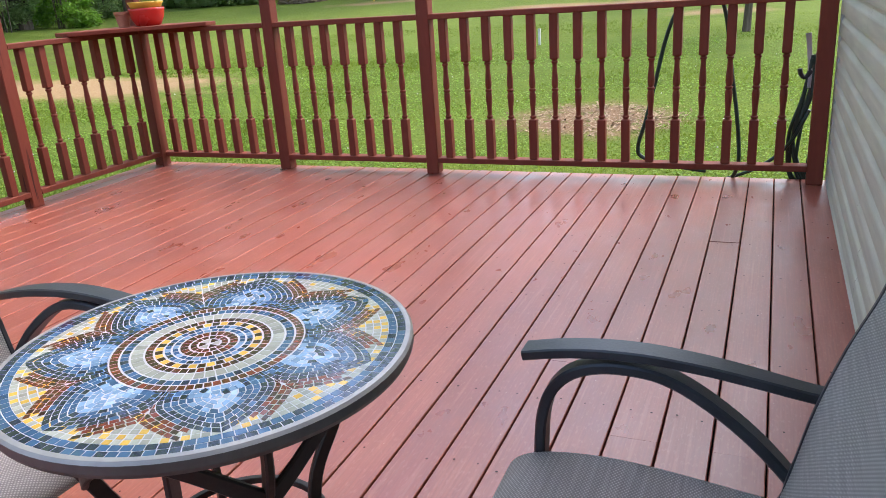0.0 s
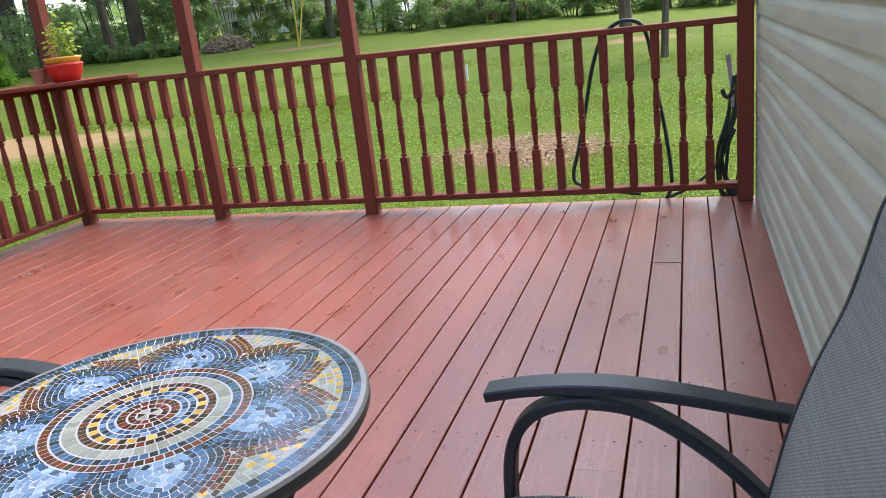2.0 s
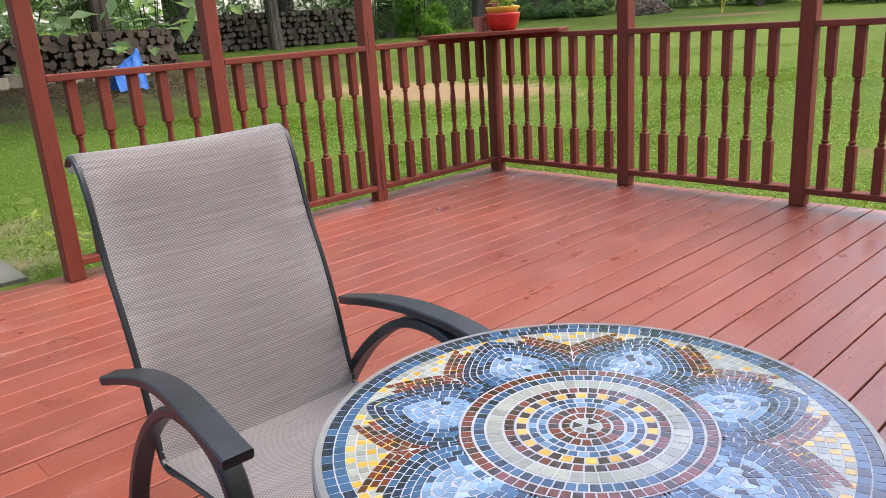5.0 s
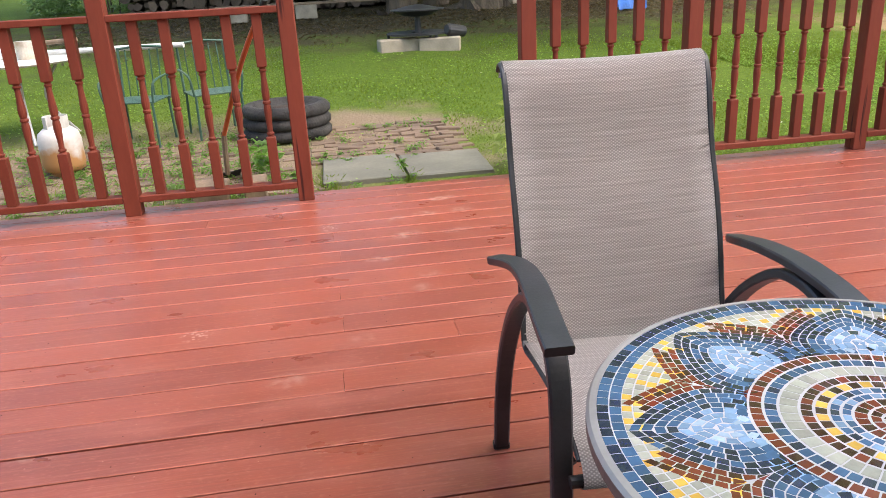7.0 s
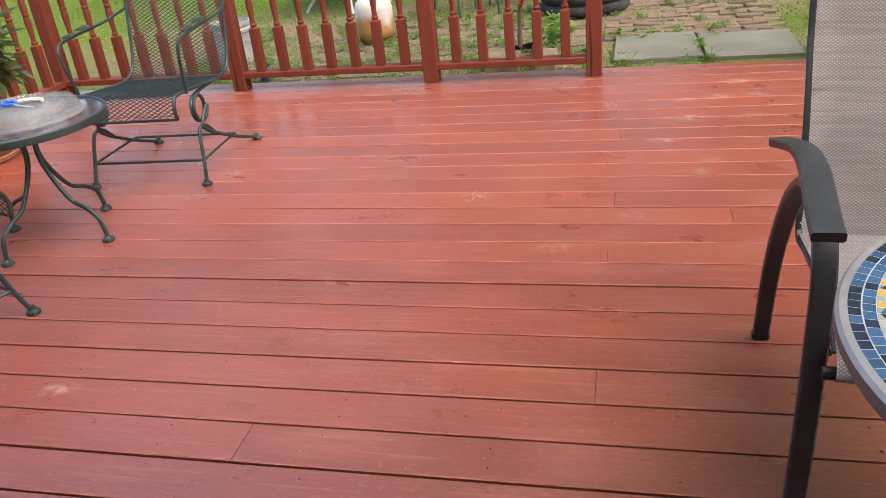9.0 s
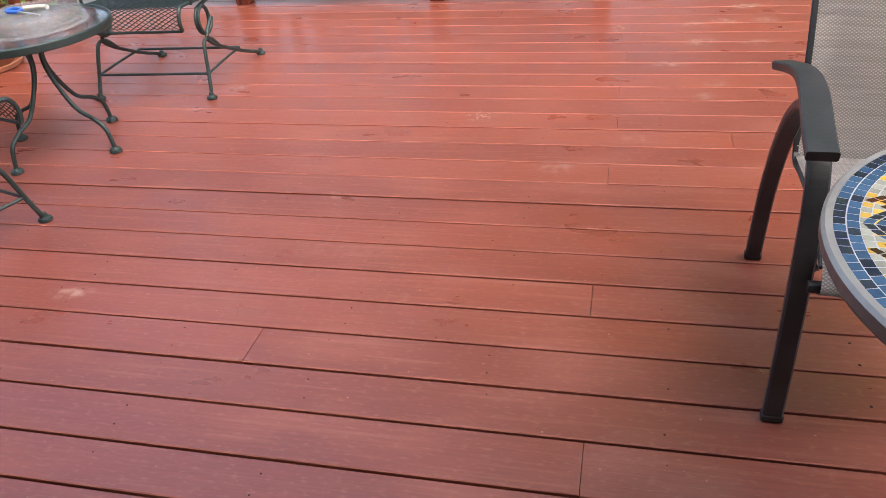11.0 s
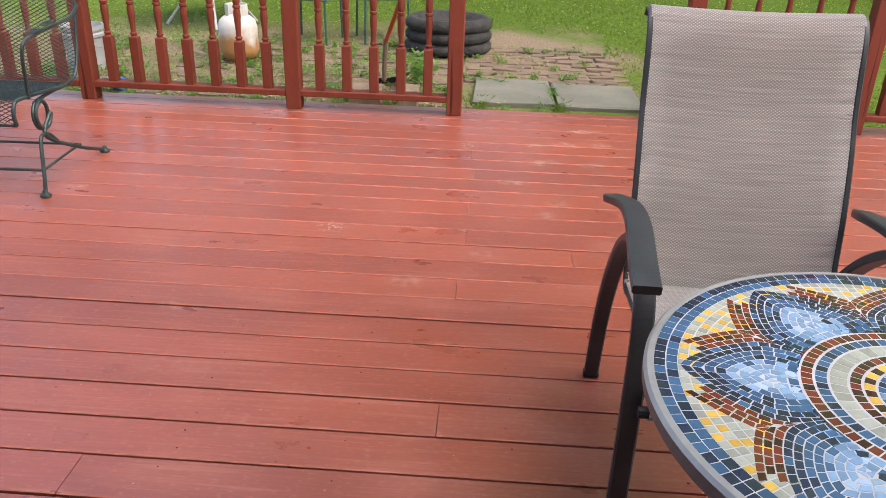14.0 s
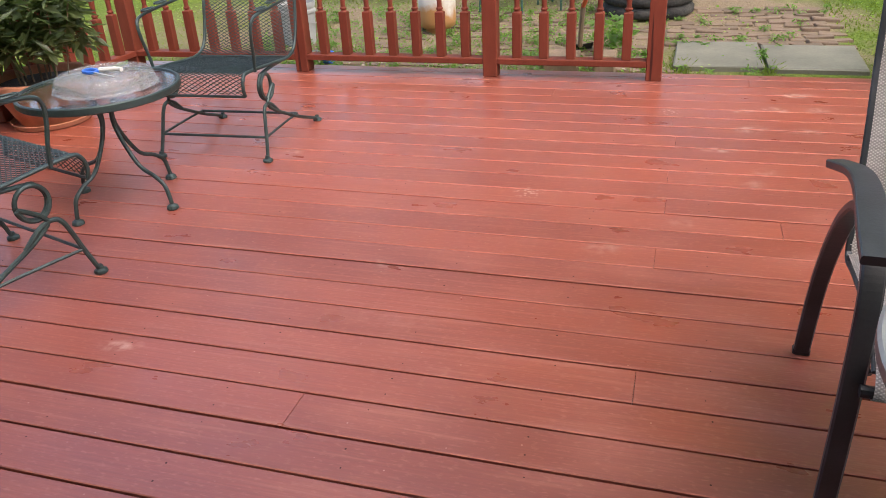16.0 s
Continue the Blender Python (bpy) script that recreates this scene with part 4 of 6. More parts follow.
        part("arch", sweep(bmesh.new(), pts, flat(0.012, 0.028, 0.003)), M["table_metal"], t)
    part("under_ring", sweep(bmesh.new(), [(0.255 * math.cos(i * math.pi / 24), 0.255 * math.sin(i * math.pi / 24), TOP - 0.038) for i in range(48)], flat(0.02, 0.012, 0.002), closed=True), M["table_metal"], t)
    part("lower_ring", sweep(bmesh.new(), [(0.155 * math.cos(i * math.pi / 24), 0.155 * math.sin(i * math.pi / 24), 0.34) for i in range(48)], flat(0.014, 0.014, 0.002), closed=True), M["table_metal"], t)


# ---- wrought iron set ----
def mesh_sheet(profile, halfw, cell_u, cell_v, r=0.0016):
    """Expanded-metal sheet: thin strands on both diagonals along an (X, z) profile."""
    pts = spline([(x, 0, z) for x, z in profile], 8)
    S = [0.0]
    for a, b in zip(pts, pts[1:]):
        S.append(S[-1] + (b - a).length)
    total = S[-1]

    def at(u, s):
        s = max(0.0, min(total - 1e-6, s))
        i = max(j for j in range(len(S) - 1) if S[j] <= s)
        p = pts[i].lerp(pts[i + 1], (s - S[i]) / max(1e-9, S[i + 1] - S[i]))
        return Vector((p.x, u, p.z))

    bm = bmesh.new()
    k = cell_v / cell_u
    span = 2 * halfw * k
    n = int((total + span) / cell_v) + 1
    for sign in (1, -1):
        for i in range(n):
            s0 = -span + i * cell_v
            line = []
            steps = 14
            for j in range(steps + 1):
                f = j / steps
                s = s0 + span * f
                if 0 <= s <= total:
                    line.append(at(sign * (-halfw + 2 * halfw * f), s))
            if len(line) > 1:
                sweep(bm, line, circle(r, 3), up=None, caps=False)
    return bm


def iron_chair(label, at, turn):
    c = thing("iron_chair", label, "chair", group="wrought iron garden chairs", at=at, turn=turn)
    seat = [(0.365, 0.325), (0.372, 0.36), (0.36, 0.40), (0.32, 0.418), (0.15, 0.405), (-0.02, 0.388), (-0.12, 0.385)]
    back = [(-0.125, 0.387), (-0.19, 0.41), (-0.235, 0.48), (-0.275, 0.62), (-0.315, 0.78), (-0.36, 0.94), (-0.40, 1.0), (-0.45, 1.0)]
    tagged(part("seat", mesh_sheet(seat, 0.245, 0.031, 0.017, 0.0022), M["iron"], c), "green expanded-metal mesh seat", kind="stuff")
    tagged(part("backrest", mesh_sheet(back, 0.245, 0.031, 0.017, 0.0019), M["iron"], c), "green expanded-metal mesh back", kind="stuff")
    prof = seat + back[1:]
    for s in (-1, 1):
        y = s * 0.25
        part("side_rail", tube([(x, y, z) for x, z in prof], 0.008, 8, 4), M["iron"], c)
        part("armrest", tube([(-0.30, y * 1.04, 0.70), (-0.15, s * 0.285, 0.668), (0.08, s * 0.29, 0.655), (0.22, s * 0.285, 0.645), (0.265, s * 0.28, 0.62), (0.27, s * 0.272, 0.56), (0.255, s * 0.262, 0.47), (0.25, s * 0.255, 0.405)], 0.0075, 8, 5), M["iron"], c)
        for q in (0, 1):
            part("arm_scroll", tube([(0.16 - 0.11 * q + 0.045 * math.cos(v), s * 0.283 + 0.016 * math.sin(v), 0.664 + 0.012 * q) for v in [i * 0.7 for i in range(10)]], 0.0045, 6, 2), M["iron"], c)
        spring = [(-0.06, y, 0.386), (0.06, y - s * 0.006, 0.384), (0.17, y - s * 0.012, 0.372)]
        spring += [(0.160 + 0.055 * math.sin(v), y - s * 0.012 + s * 0.0018 * v, 0.314 + 0.058 * math.cos(v)) for v in [0.5 + i * 0.55 for i in range(20)]]
        spring += [(0.185, s * 0.259, 0.248), (0.14, s * 0.259, 0.200), (0.03, s * 0.262, 0.146), (-0.12, s * 0.269, 0.080), (-0.25, s * 0.277, 0.032), (-0.300, s * 0.277, 0.012)]
        part("spring", tube(spring, 0.0085, 8, 3), M["iron"], c, "coiled spring bar")
        part("front_leg", tube([(0.09, s * 0.259, 0.176), (0.15, s * 0.259, 0.226), (0.20, s * 0.259, 0.240), (0.235, s * 0.262, 0.215), (0.272, s * 0.271, 0.10), (0.302, s * 0.277, 0.012)], 0.0085, 8, 5), M["iron"], c)
        part("side_brace", tube([(0.270, s * 0.270, 0.105), (0.06, s * 0.267, 0.107), (-0.095, s * 0.265, 0.105)], 0.006, 6, 3), M["iron"], c)
        for fx in (0.305, -0.305):
            part("foot", lathe([(0.022, 0), (0.024, 0.004), (0.022, 0.012), (0.012, 0.018), (0.009, 0.03)], 12, at=(fx, s * 0.277, 0)), M["iron"], c)
    part("crossbar", tube([(0.270, -0.270, 0.105), (0.270, 0.270, 0.105)], 0.006, 6, 1), M["iron"], c)
    part("crossbar", tube([(-0.095, -0.265, 0.105), (-0.095, 0.265, 0.105)], 0.006, 6, 1), M["iron"], c)
    part("crossbar", tube([(0.365, -0.25, 0.324), (0.365, 0.25, 0.324)], 0.006, 6, 1), M["iron"], c)
    part("crossbar", tube([(-0.12, -0.25, 0.383), (-0.12, 0.25, 0.383)], 0.006, 6, 1), M["iron"], c)
    part("top_bar", tube([(-0.45, -0.25, 1.0), (-0.455, 0, 1.01), (-0.45, 0.25, 1.0)], 0.008, 8, 4), M["iron"], c)
    return c


def side_table():
    cx, cy, H, R = -2.724, -2.259, 0.485, 0.302
    t = thing("side_table", "round glass-topped iron side table on scrolled legs", "table", at=(cx, cy, 0))
    part("rim", sweep(bmesh.new(), [(R * math.cos(i * math.pi / 32), R * math.sin(i * math.pi / 32), H - 0.012) for i in range(64)], flat(0.014, 0.03, 0.004), closed=True), M["iron"], t)
    part("glass_top", lathe([(0.01, H - 0.014), (R - 0.008, H - 0.014), (R - 0.008, H - 0.004), (0.01, H - 0.004)], 48), M["glass"], t, "clear glass pane with a mottled sheen")
    for k in range(4):
        an = math.radians(-10 + 90 * k)
        c, s = math.cos(an), math.sin(an)
        prof = [(0.27, H - 0.03), (0.16, H - 0.045), (0.05, H - 0.075), (0.03, H - 0.14), (0.06, 0.26), (0.12, 0.17), (0.19, 0.135), (0.235, 0.10), (0.25, 0.05), (0.255, 0.015)]
        part("leg", tube([(r * c, r * s, z) for r, z in prof], 0.0085, 8, 5), M["iron"], t)
        part("foot", lathe([(0.023, 0), (0.025, 0.004), (0.022, 0.014), (0.01, 0.022)], 12, at=(0.255 * c, 0.255 * s, 0)), M["iron"], t)
    # clear plastic cover and scissors on the glass
    d = thing("plastic_cover", "clear crinkled plastic cake cover on the glass table", "food cover", at=(cx - 0.02, cy + 0.02, H - 0.003))
    part("dome", lathe([(0.195, 0.0), (0.202, 0.004), (0.187, 0.010), (0.183, 0.046), (0.175, 0.056), (0.15, 0.060), (0.145, 0.054), (0.001, 0.056)], 40), M["film"], d)
    for r, z in ((0.194, 0.009), (0.187, 0.022), (0.184, 0.038)):
        part("ridge", sweep(bmesh.new(), [(r * math.cos(i * math.pi / 20), r * math.sin(i * math.pi / 20), z) for i in range(40)], circle(0.003, 5), closed=True), M["film"], d)
    sc = thing("scissors", "scissors with blue and white plastic handles", "scissors", at=(cx + 0.0, cy - 0.02, H + 0.062), turn=70)
    part("handle", sweep(bmesh.new(), [(0.035 * math.cos(i * math.pi / 10), 0.022 * math.sin(i * math.pi / 10), 0) for i in range(20)], flat(0.014, 0.012, 0.003), closed=True), M["blue_plastic"], sc, "blue plastic handle")
    part("handle", tube([(0.03, 0.02, 0.004), (0.08, 0.05, 0.006), (0.12, 0.06, 0.006)], 0.009, 8, 4), M["white_paint"], sc, "white plastic handle")
    part("blade", new_box(0.03, 0.17, -0.012, -0.002, -0.002, 0.001), M["grey_rim"], sc)


def leafy(spot_c, radius, height, rng):
    def spot(r):
        an, rr = r.uniform(0, 6.283), radius * math.sqrt(r.random())
        return Vector((spot_c[0] + rr * math.cos(an), spot_c[1] + rr * math.sin(an), spot_c[2] + r.uniform(0.0, 1.0) * height * (1 - 0.35 * rr / radius)))
    return spot


def planters():
    rng = random.Random(5)
    p = thing("planter", "wide terracotta planter with a dark leafy shrub", "planter", at=(-3.63, -3.42, 0))
    part("saucer", lathe([(0.19, 0.0), (0.205, 0.006), (0.215, 0.03), (0.21, 0.034), (0.20, 0.012), (0.05, 0.01)], 32), M["terracotta"], p)
    part("pot", lathe([(0.155, 0.012), (0.165, 0.02), (0.245, 0.205), (0.255, 0.21), (0.272, 0.215), (0.278, 0.235), (0.275, 0.262), (0.262, 0.268), (0.25, 0.255), (0.24, 0.22), (0.05, 0.215)], 40), M["terracotta"], p, smooth=True)
    part("soil", lathe([(0.238, 0.222), (0.15, 0.235), (0.01, 0.24)], 24), M["soil"], p)
    for i in range(14):
        an, rr = rng.uniform(0, 6.28), rng.uniform(0.03, 0.16)
        x, y = rr * math.cos(an), rr * math.sin(an)
        part("stem", tube([(x, y, 0.23), (x * 1.3, y * 1.3, 0.45), (x * 1.9 + rng.uniform(-0.05, 0.05), y * 1.9, rng.uniform(0.6, 0.8))], 0.005, 6, 4), M["wood"], p)
    leaf_cloud("foliage", 1500, leafy((0.02, 0, 0.40), 0.31, 0.50, rng), 0.046, M["dark_leaf"], p, rng, label="pointed dark green leaves", long=2.3)

    q = thing("flower_pot", "red and yellow glazed pot with a lime-green plant", "flower pot", at=(-4.515, 4.325, 1.112))
    part("pot", lathe([(0.075, 0.0), (0.09, 0.004), (0.118, 0.06), (0.128, 0.11), (0.13, 0.125), (0.122, 0.128), (0.115, 0.11), (0.05, 0.10)], 32), M["red_glaze"], q, "glossy red bowl", smooth=True)
    part("liner", lathe([(0.105, 0.115), (0.118, 0.15), (0.128, 0.165), (0.124, 0.172), (0.112, 0.165), (0.10, 0.14), (0.03, 0.14)], 32), M["yellow_glaze"], q, "yellow inner pot", smooth=True)
    part("soil", lathe([(0.101, 0.145), (0.01, 0.15)], 20), M["soil"], q)
    for i in range(9):
        an, rr = rng.uniform(0, 6.28), rng.uniform(0.0, 0.05)
        part("stem", tube([(rr * math.cos(an), rr * math.sin(an), 0.14), (rr * 1.5 * math.cos(an), rr * 1.5 * math.sin(an), 0.28), (rr * 2.3 * math.cos(an), rr * 2.3 * math.sin(an), rng.uniform(0.34, 0.44))], 0.003, 6, 3), M["lime_leaf"], q)
    leaf_cloud("foliage", 170, leafy((0.015, 0, 0.17), 0.105, 0.30, rng), 0.034, M["lime_leaf"], q, rng, label="lime-green leaves", long=1.3)
    s = thing("clay_pot", "small weathered clay pot beside the corner post", "flower pot", at=(-4.70, 4.27, 1.112))
    part("pot", lathe([(0.04, 0), (0.055, 0.085), (0.06, 0.09), (0.06, 0.11), (0.052, 0.11), (0.046, 0.09), (0.02, 0.085)], 20), M["terracotta"], s)


def hoses():
    y = POST_N
    h = thing("garden_hose", "dark green garden hose looped over the railing", "hose")
    part("loop", tube([(-0.55, y + 0.12, 0.03), (-0.75, y + 0.08, 0.07), (-0.93, y + 0.07, 0.12), (-0.965, y + 0.07, 0.19), (-0.92, y + 0.07, 0.36), (-0.865, y + 0.068, 0.60), (-0.81, y + 0.066, 0.85), (-0.745, y + 0.05, 1.02), (-0.65, y + 0.0, 1.105), (-0.56, y - 0.01, 1.115), (-0.49, y + 0.03, 1.06), (-0.45, y + 0.068, 0.88), (-0.425, y + 0.07, 0.68), (-0.38, y + 0.07, 0.40), (-0.355, y + 0.07, 0.15), (-0.37, y + 0.08, 0.04), (-0.42, y + 0.13, -0.06)], 0.0125, 10, 6), M["hose"], h)
    c = thing("hose_coil", "green hose coiled on a grey holder at the wall end", "hose")
    rng = random.Random(4)
    for i in range(9):
        dx, k = rng.uniform(0.0, 0.06), rng.uniform(-0.03, 0.02)
        part("coil", tube([(0.0 + dx, y + 0.10, 0.74 + k), (-0.03 + dx, y + 0.11, 0.5), (-0.07 + dx - 0.02 * (i % 3), y + 0.12, 0.27), (-0.075 + dx, y + 0.12, 0.06 + rng.uniform(-0.06, 0.06)), (0.0 + dx, y + 0.12, 0.0), (0.05 + dx, y + 0.12, 0.3), (0.05 + dx, y + 0.11, 0.6), (0.0 + dx, y + 0.10, 0.74 + k)], 0.0105, 8, 5), M["hose"], c)
    part("lead", tube([(0.02, y + 0.10, 0.42), (-0.06, y + 0.11, 0.24), (-0.16, y + 0.12, 0.12), (-0.30, y + 0.13, 0.03), (-0.5, y + 0.2, -0.06)], 0.011, 8, 5), M["hose"], c)
    part("holder", sweep(bmesh.new(), spline([(0.006, y + 0.10, 0.55), (0.004, y + 0.10, 0.66), (-0.008, y + 0.10, 0.78), (-0.018, y + 0.10, 0.86)], 4), lambda f: flat(0.020 + 0.012 * f, 0.012, 0.003), up=Vector((0, 1, 0))), M["bucket"], c, "grey plastic holder")
    part("nozzle", tube([(-0.050, y + 0.10, 0.66), (-0.040, y + 0.10, 0.625), (-0.015, y + 0.10, 0.61), (0.012, y + 0.10, 0.65)], 0.014, 8, 3), M["rubber"], c, "black spray nozzle")


# ---- garden beside the steps ----
def place(x, y, dz=0.0):
    return (x, y, ground_z(x, y) + dz)


def garden():
    rng = random.Random(12)
    for x0, x1, y0, y1 in ((-6.13, -5.44, -0.12, 0.425), (-6.06, -5.42, 0.45, 1.035)):
        bm = new_box(x0, x1, y0, y1, -0.13, -0.068, bevel=0.008)
        for v in bm.verts:
            v.co.x += rng.uniform(-0.012, 0.012)
            v.co.y += rng.uniform(-0.012, 0.012)
        tagged(part("flagstone", bm, M["stone"]), "grey-green bluestone slab at the deck's opening", "paving slab", "flagstones")
    t = thing("tyre_stack", "stack of black ribbed rubber rings used as a planter", "tyre", at=place(-7.15, -0.385))
    for i in range(3):
        z = 0.092 * i
        part("ring", lathe([(0.28, z), (0.345, z + 0.008), (0.372, z + 0.03), (0.375, z + 0.07), (0.35, z + 0.10), (0.335, z + 0.108), (0.28, z + 0.105), (0.265, z + 0.06)], 40), M["old_rubber"], t, smooth=True)
    part("soil", lathe([(0.27, 0.235), (0.1, 0.25), (0.01, 0.255)], 20), M["soil"], t)
    s = thing("shovel", "orange-handled shovel leaning on the railing", "shovel")
    g = ground_z(-5.83, -0.8)
    part("handle", tube([(-5.80, -0.76, g + 0.32), (-5.28, -0.53, 0.75), (-4.91, -0.335, 1.09)], 0.016, 10, 3), M["orange"], s, "orange fibreglass handle")
    part("grip", tube([(-4.98, -0.370, 1.02), (-4.885, -0.325, 1.115)], 0.019, 10, 1), M["rubber"], s, "black grip")
    part("socket", tube([(-5.85, -0.775, g + 0.05), (-5.815, -0.765, g + 0.20), (-5.78, -0.75, g + 0.36)], 0.018, 8, 3), M["wood"], s)
    bl = bmesh.new()
    sweep(bl, spline([(-5.86, -0.775, g + 0.06), (-5.90, -0.79, g + 0.0), (-5.94, -0.80, g - 0.06)], 4), lambda f: [(-0.10 * (1 - 0.3 * f * f), 0.012), (0, -0.006), (0.10 * (1 - 0.3 * f * f), 0.012), (0, 0.0)])
    part("blade", bl, M["rubber"], s)
    for x, y, w in ((-5.35, -0.78, 0.16), (-5.37, -0.52, 0.10)):
        tagged(part("timber_block", new_box(x - 0.1, x + 0.1, y - w, y + w * 0.4, -0.14, 0.02, bevel=0.008), M["wood"]), "short weathered timber block by the deck", "timber")
    wd = thing("weed", "broad-leaved weed growing beside the deck", "plant", at=(-5.85, -0.56, -0.1))
    leaf_cloud("foliage", 90, leafy((0, 0, 0.02), 0.12, 0.30, rng), 0.055, M["weed_leaf"], wd, rng, long=1.5)
    wd = thing("weed", "pale-leaved plant by the corner of the opening", "plant", at=(-5.42, 1.22, -0.1))
    leaf_cloud("foliage", 60, leafy((0, 0, 0.1), 0.18, 0.42, rng), 0.06, M["lime_leaf"], wd, rng, long=1.6)
    # gas bottle
    b = thing("gas_bottle", "rust-stained white propane bottle on bare earth", "gas bottle", at=place(-6.50, -2.03))
    part("body", lathe([(0.11, 0.03), (0.145, 0.05), (0.153, 0.10), (0.153, 0.27), (0.14, 0.32), (0.10, 0.355), (0.03, 0.37)], 28), M["tank"], b, smooth=True)
    part("foot_ring", lathe([(0.10, 0.0), (0.105, 0.0), (0.105, 0.05), (0.10, 0.05)], 24), M["tank"], b)
    part("collar", sweep(bmesh.new(), [(0.085 * math.cos(v), 0.085 * math.sin(v), 0.40) for v in [0.4 + i * 0.27 for i in range(21)]], flat(0.006, 0.09, 0.002)), M["tank"], b)
    part("valve", lathe([(0.018, 0.365), (0.018, 0.42), (0.03, 0.425), (0.03, 0.44), (0.01, 0.445)], 12), M["grey_rim"], b)
    # bucket and bottle
    k = thing("bucket", "grey plastic bucket with raised hoops", "bucket", at=place(-5.99, -3.04))
    part("pail", lathe([(0.12, 0.0), (0.125, 0.01), (0.14, 0.24), (0.15, 0.25), (0.15, 0.27), (0.142, 0.28), (0.15, 0.30), (0.152, 0.33), (0.146, 0.33), (0.13, 0.06), (0.03, 0.05)], 28), M["bucket"], k)
    part("handle", tube([(-0.15, 0, 0.29), (-0.1, 0.12, 0.20), (0, 0.16, 0.17), (0.1, 0.12, 0.20), (0.15, 0, 0.29)], 0.004, 6, 4), M["grey_rim"], k)
    jug = thing("plastic_bottle", "clear plastic bottle with a blue base lying by the deck", "bottle", at=place(-5.40, -2.62, 0.05), turn=78)
    lie = Matrix.Rotation(radians(90), 4, "Y")
    for name, prof, m in (("bottle_body", [(0.015, -0.12), (0.018, -0.09), (0.045, -0.05), (0.046, 0.06), (0.043, 0.065), (0.001, 0.064)], "film"), ("bottle_base", [(0.044, 0.066), (0.048, 0.07), (0.048, 0.13), (0.04, 0.138), (0.001, 0.138)], "blue_plastic")):
        part(name, lathe(prof, 18), M[m], jug).matrix_basis = lie
    # green garden chairs
    for x, y, turn in ((-7.45, -1.00, 20), (-7.30, -1.60, -10)):
        c = thing("garden_chair", "faded green slatted metal garden chair", "chair", "green garden chairs", at=place(x, y), turn=turn)
        c.scale = (1, 1, 0.88)
        for sx in (-0.2, 0.2):
            for sy in (-0.2, 0.2):
                part("leg", tube([(sx, sy, 0), (sx * 0.95, sy * 0.95, 0.42)], 0.011, 8, 1), M["green_paint"], c)
            part("back_post", tube([(-0.2, sx, 0.40), (-0.25, sx, 0.88)], 0.011, 8, 1), M["green_paint"], c)
            part("armrest", tube([(-0.22, sx * 1.1, 0.64), (0.1, sx * 1.15, 0.63), (0.2, sx * 1.1, 0.58), (0.19, sx, 0.42)], 0.010, 8, 4), M["green_paint"], c)
        for i in range(6):
            part("seat_slat", new_box(-0.2 + i * 0.068, -0.145 + i * 0.068, -0.21, 0.21, 0.418, 0.43, bevel=0.003), M["green_paint"], c)
        for i in range(5):
            part("back_bar", tube([(-0.205, -0.14 + 0.07 * i, 0.43), (-0.25, -0.14 + 0.07 * i, 0.87)], 0.006, 6, 1), M["green_paint"], c)
        part("top_bar", tube([(-0.25, -0.21, 0.88), (-0.255, 0, 0.90), (-0.25, 0.21, 0.88)], 0.011, 8, 3), M["green_paint"], c)
    # cluttered potting table
    p = thing("potting_table", "round white-topped garden table on curved metal legs", "table", at=place(-7.85, -2.7))
    part("top", lathe([(0.30, 0.66), (0.52, 0.665), (0.54, 0.68), (0.53, 0.70), (0.02, 0.705)], 36), M["white_paint"], p)
    for i in range(4):
        an = i * 1.571 + 0.4
        part("leg", tube([(0.35 * math.cos(an), 0.35 * math.sin(an), 0.66), (0.2 * math.cos(an), 0.2 * math.sin(an), 0.35), (0.42 * math.cos(an), 0.42 * math.sin(an), 0.0)], 0.014, 8, 6), M["grey_rim"], p)
    z = ground_z(-7.85, -2.7) + 0.705
    tagged(part("pipe", tube([(-7.95, -3.0, z + 0.03), (-7.55, -1.2, z + 0.05)], 0.025, 12, 1), M["white_paint"]), "white plastic pipe lying across the table", "pipe")
    tagged(part("wooden_stake", tube([(-8.1, -3.05, z + 0.08), (-7.7, -2.1, z + 0.14)], 0.02, 8, 1), M["wood"]), "wooden stake lying across the table", "stake")
    tagged(part("paint_tin", lathe([(0.07, 0), (0.07, 0.14), (0.074, 0.145), (0.074, 0.15), (0.06, 0.15)], 20, at=(-7.75, -2.55, z)), M["rust_tank"]), "paint-spattered tin on the garden table", "tin")
    tagged(part("tray", new_box(-8.15, -7.8, -3.0, -2.72, z + 0.001, z + 0.09, bevel=0.01), M["white_paint"]), "pale plastic tray on the garden table", "tray")
    # fire bowl on blocks
    f = thing("fire_bowl", "black steel fire bowl on a stand with a mesh lid", "fire pit", at=place(-11.95, 1.4, 0.0))
    part("bowl", lathe([(0.04, 0.44), (0.20, 0.46), (0.34, 0.52), (0.39, 0.535), (0.39, 0.55), (0.30, 0.56), (0.12, 0.60), (0.02, 0.61)], 28), M["rubber"], f)
    part("stem", lathe([(0.10, 0.20), (0.05, 0.22), (0.04, 0.45)], 12), M["rubber"], f)
    part("grate", lathe([(0.44, 0.20), (0.46, 0.205), (0.46, 0.225), (0.44, 0.23), (0.10, 0.225), (0.10, 0.205)], 28), M["rubber"], f)
    for i in range(3):
        an = i * 2.09 + 0.5
        part("leg", tube([(0.43 * math.cos(an), 0.43 * math.sin(an), 0.21), (0.44 * math.cos(an), 0.44 * math.sin(an), 0.0)], 0.02, 8, 1), M["rubber"], f)
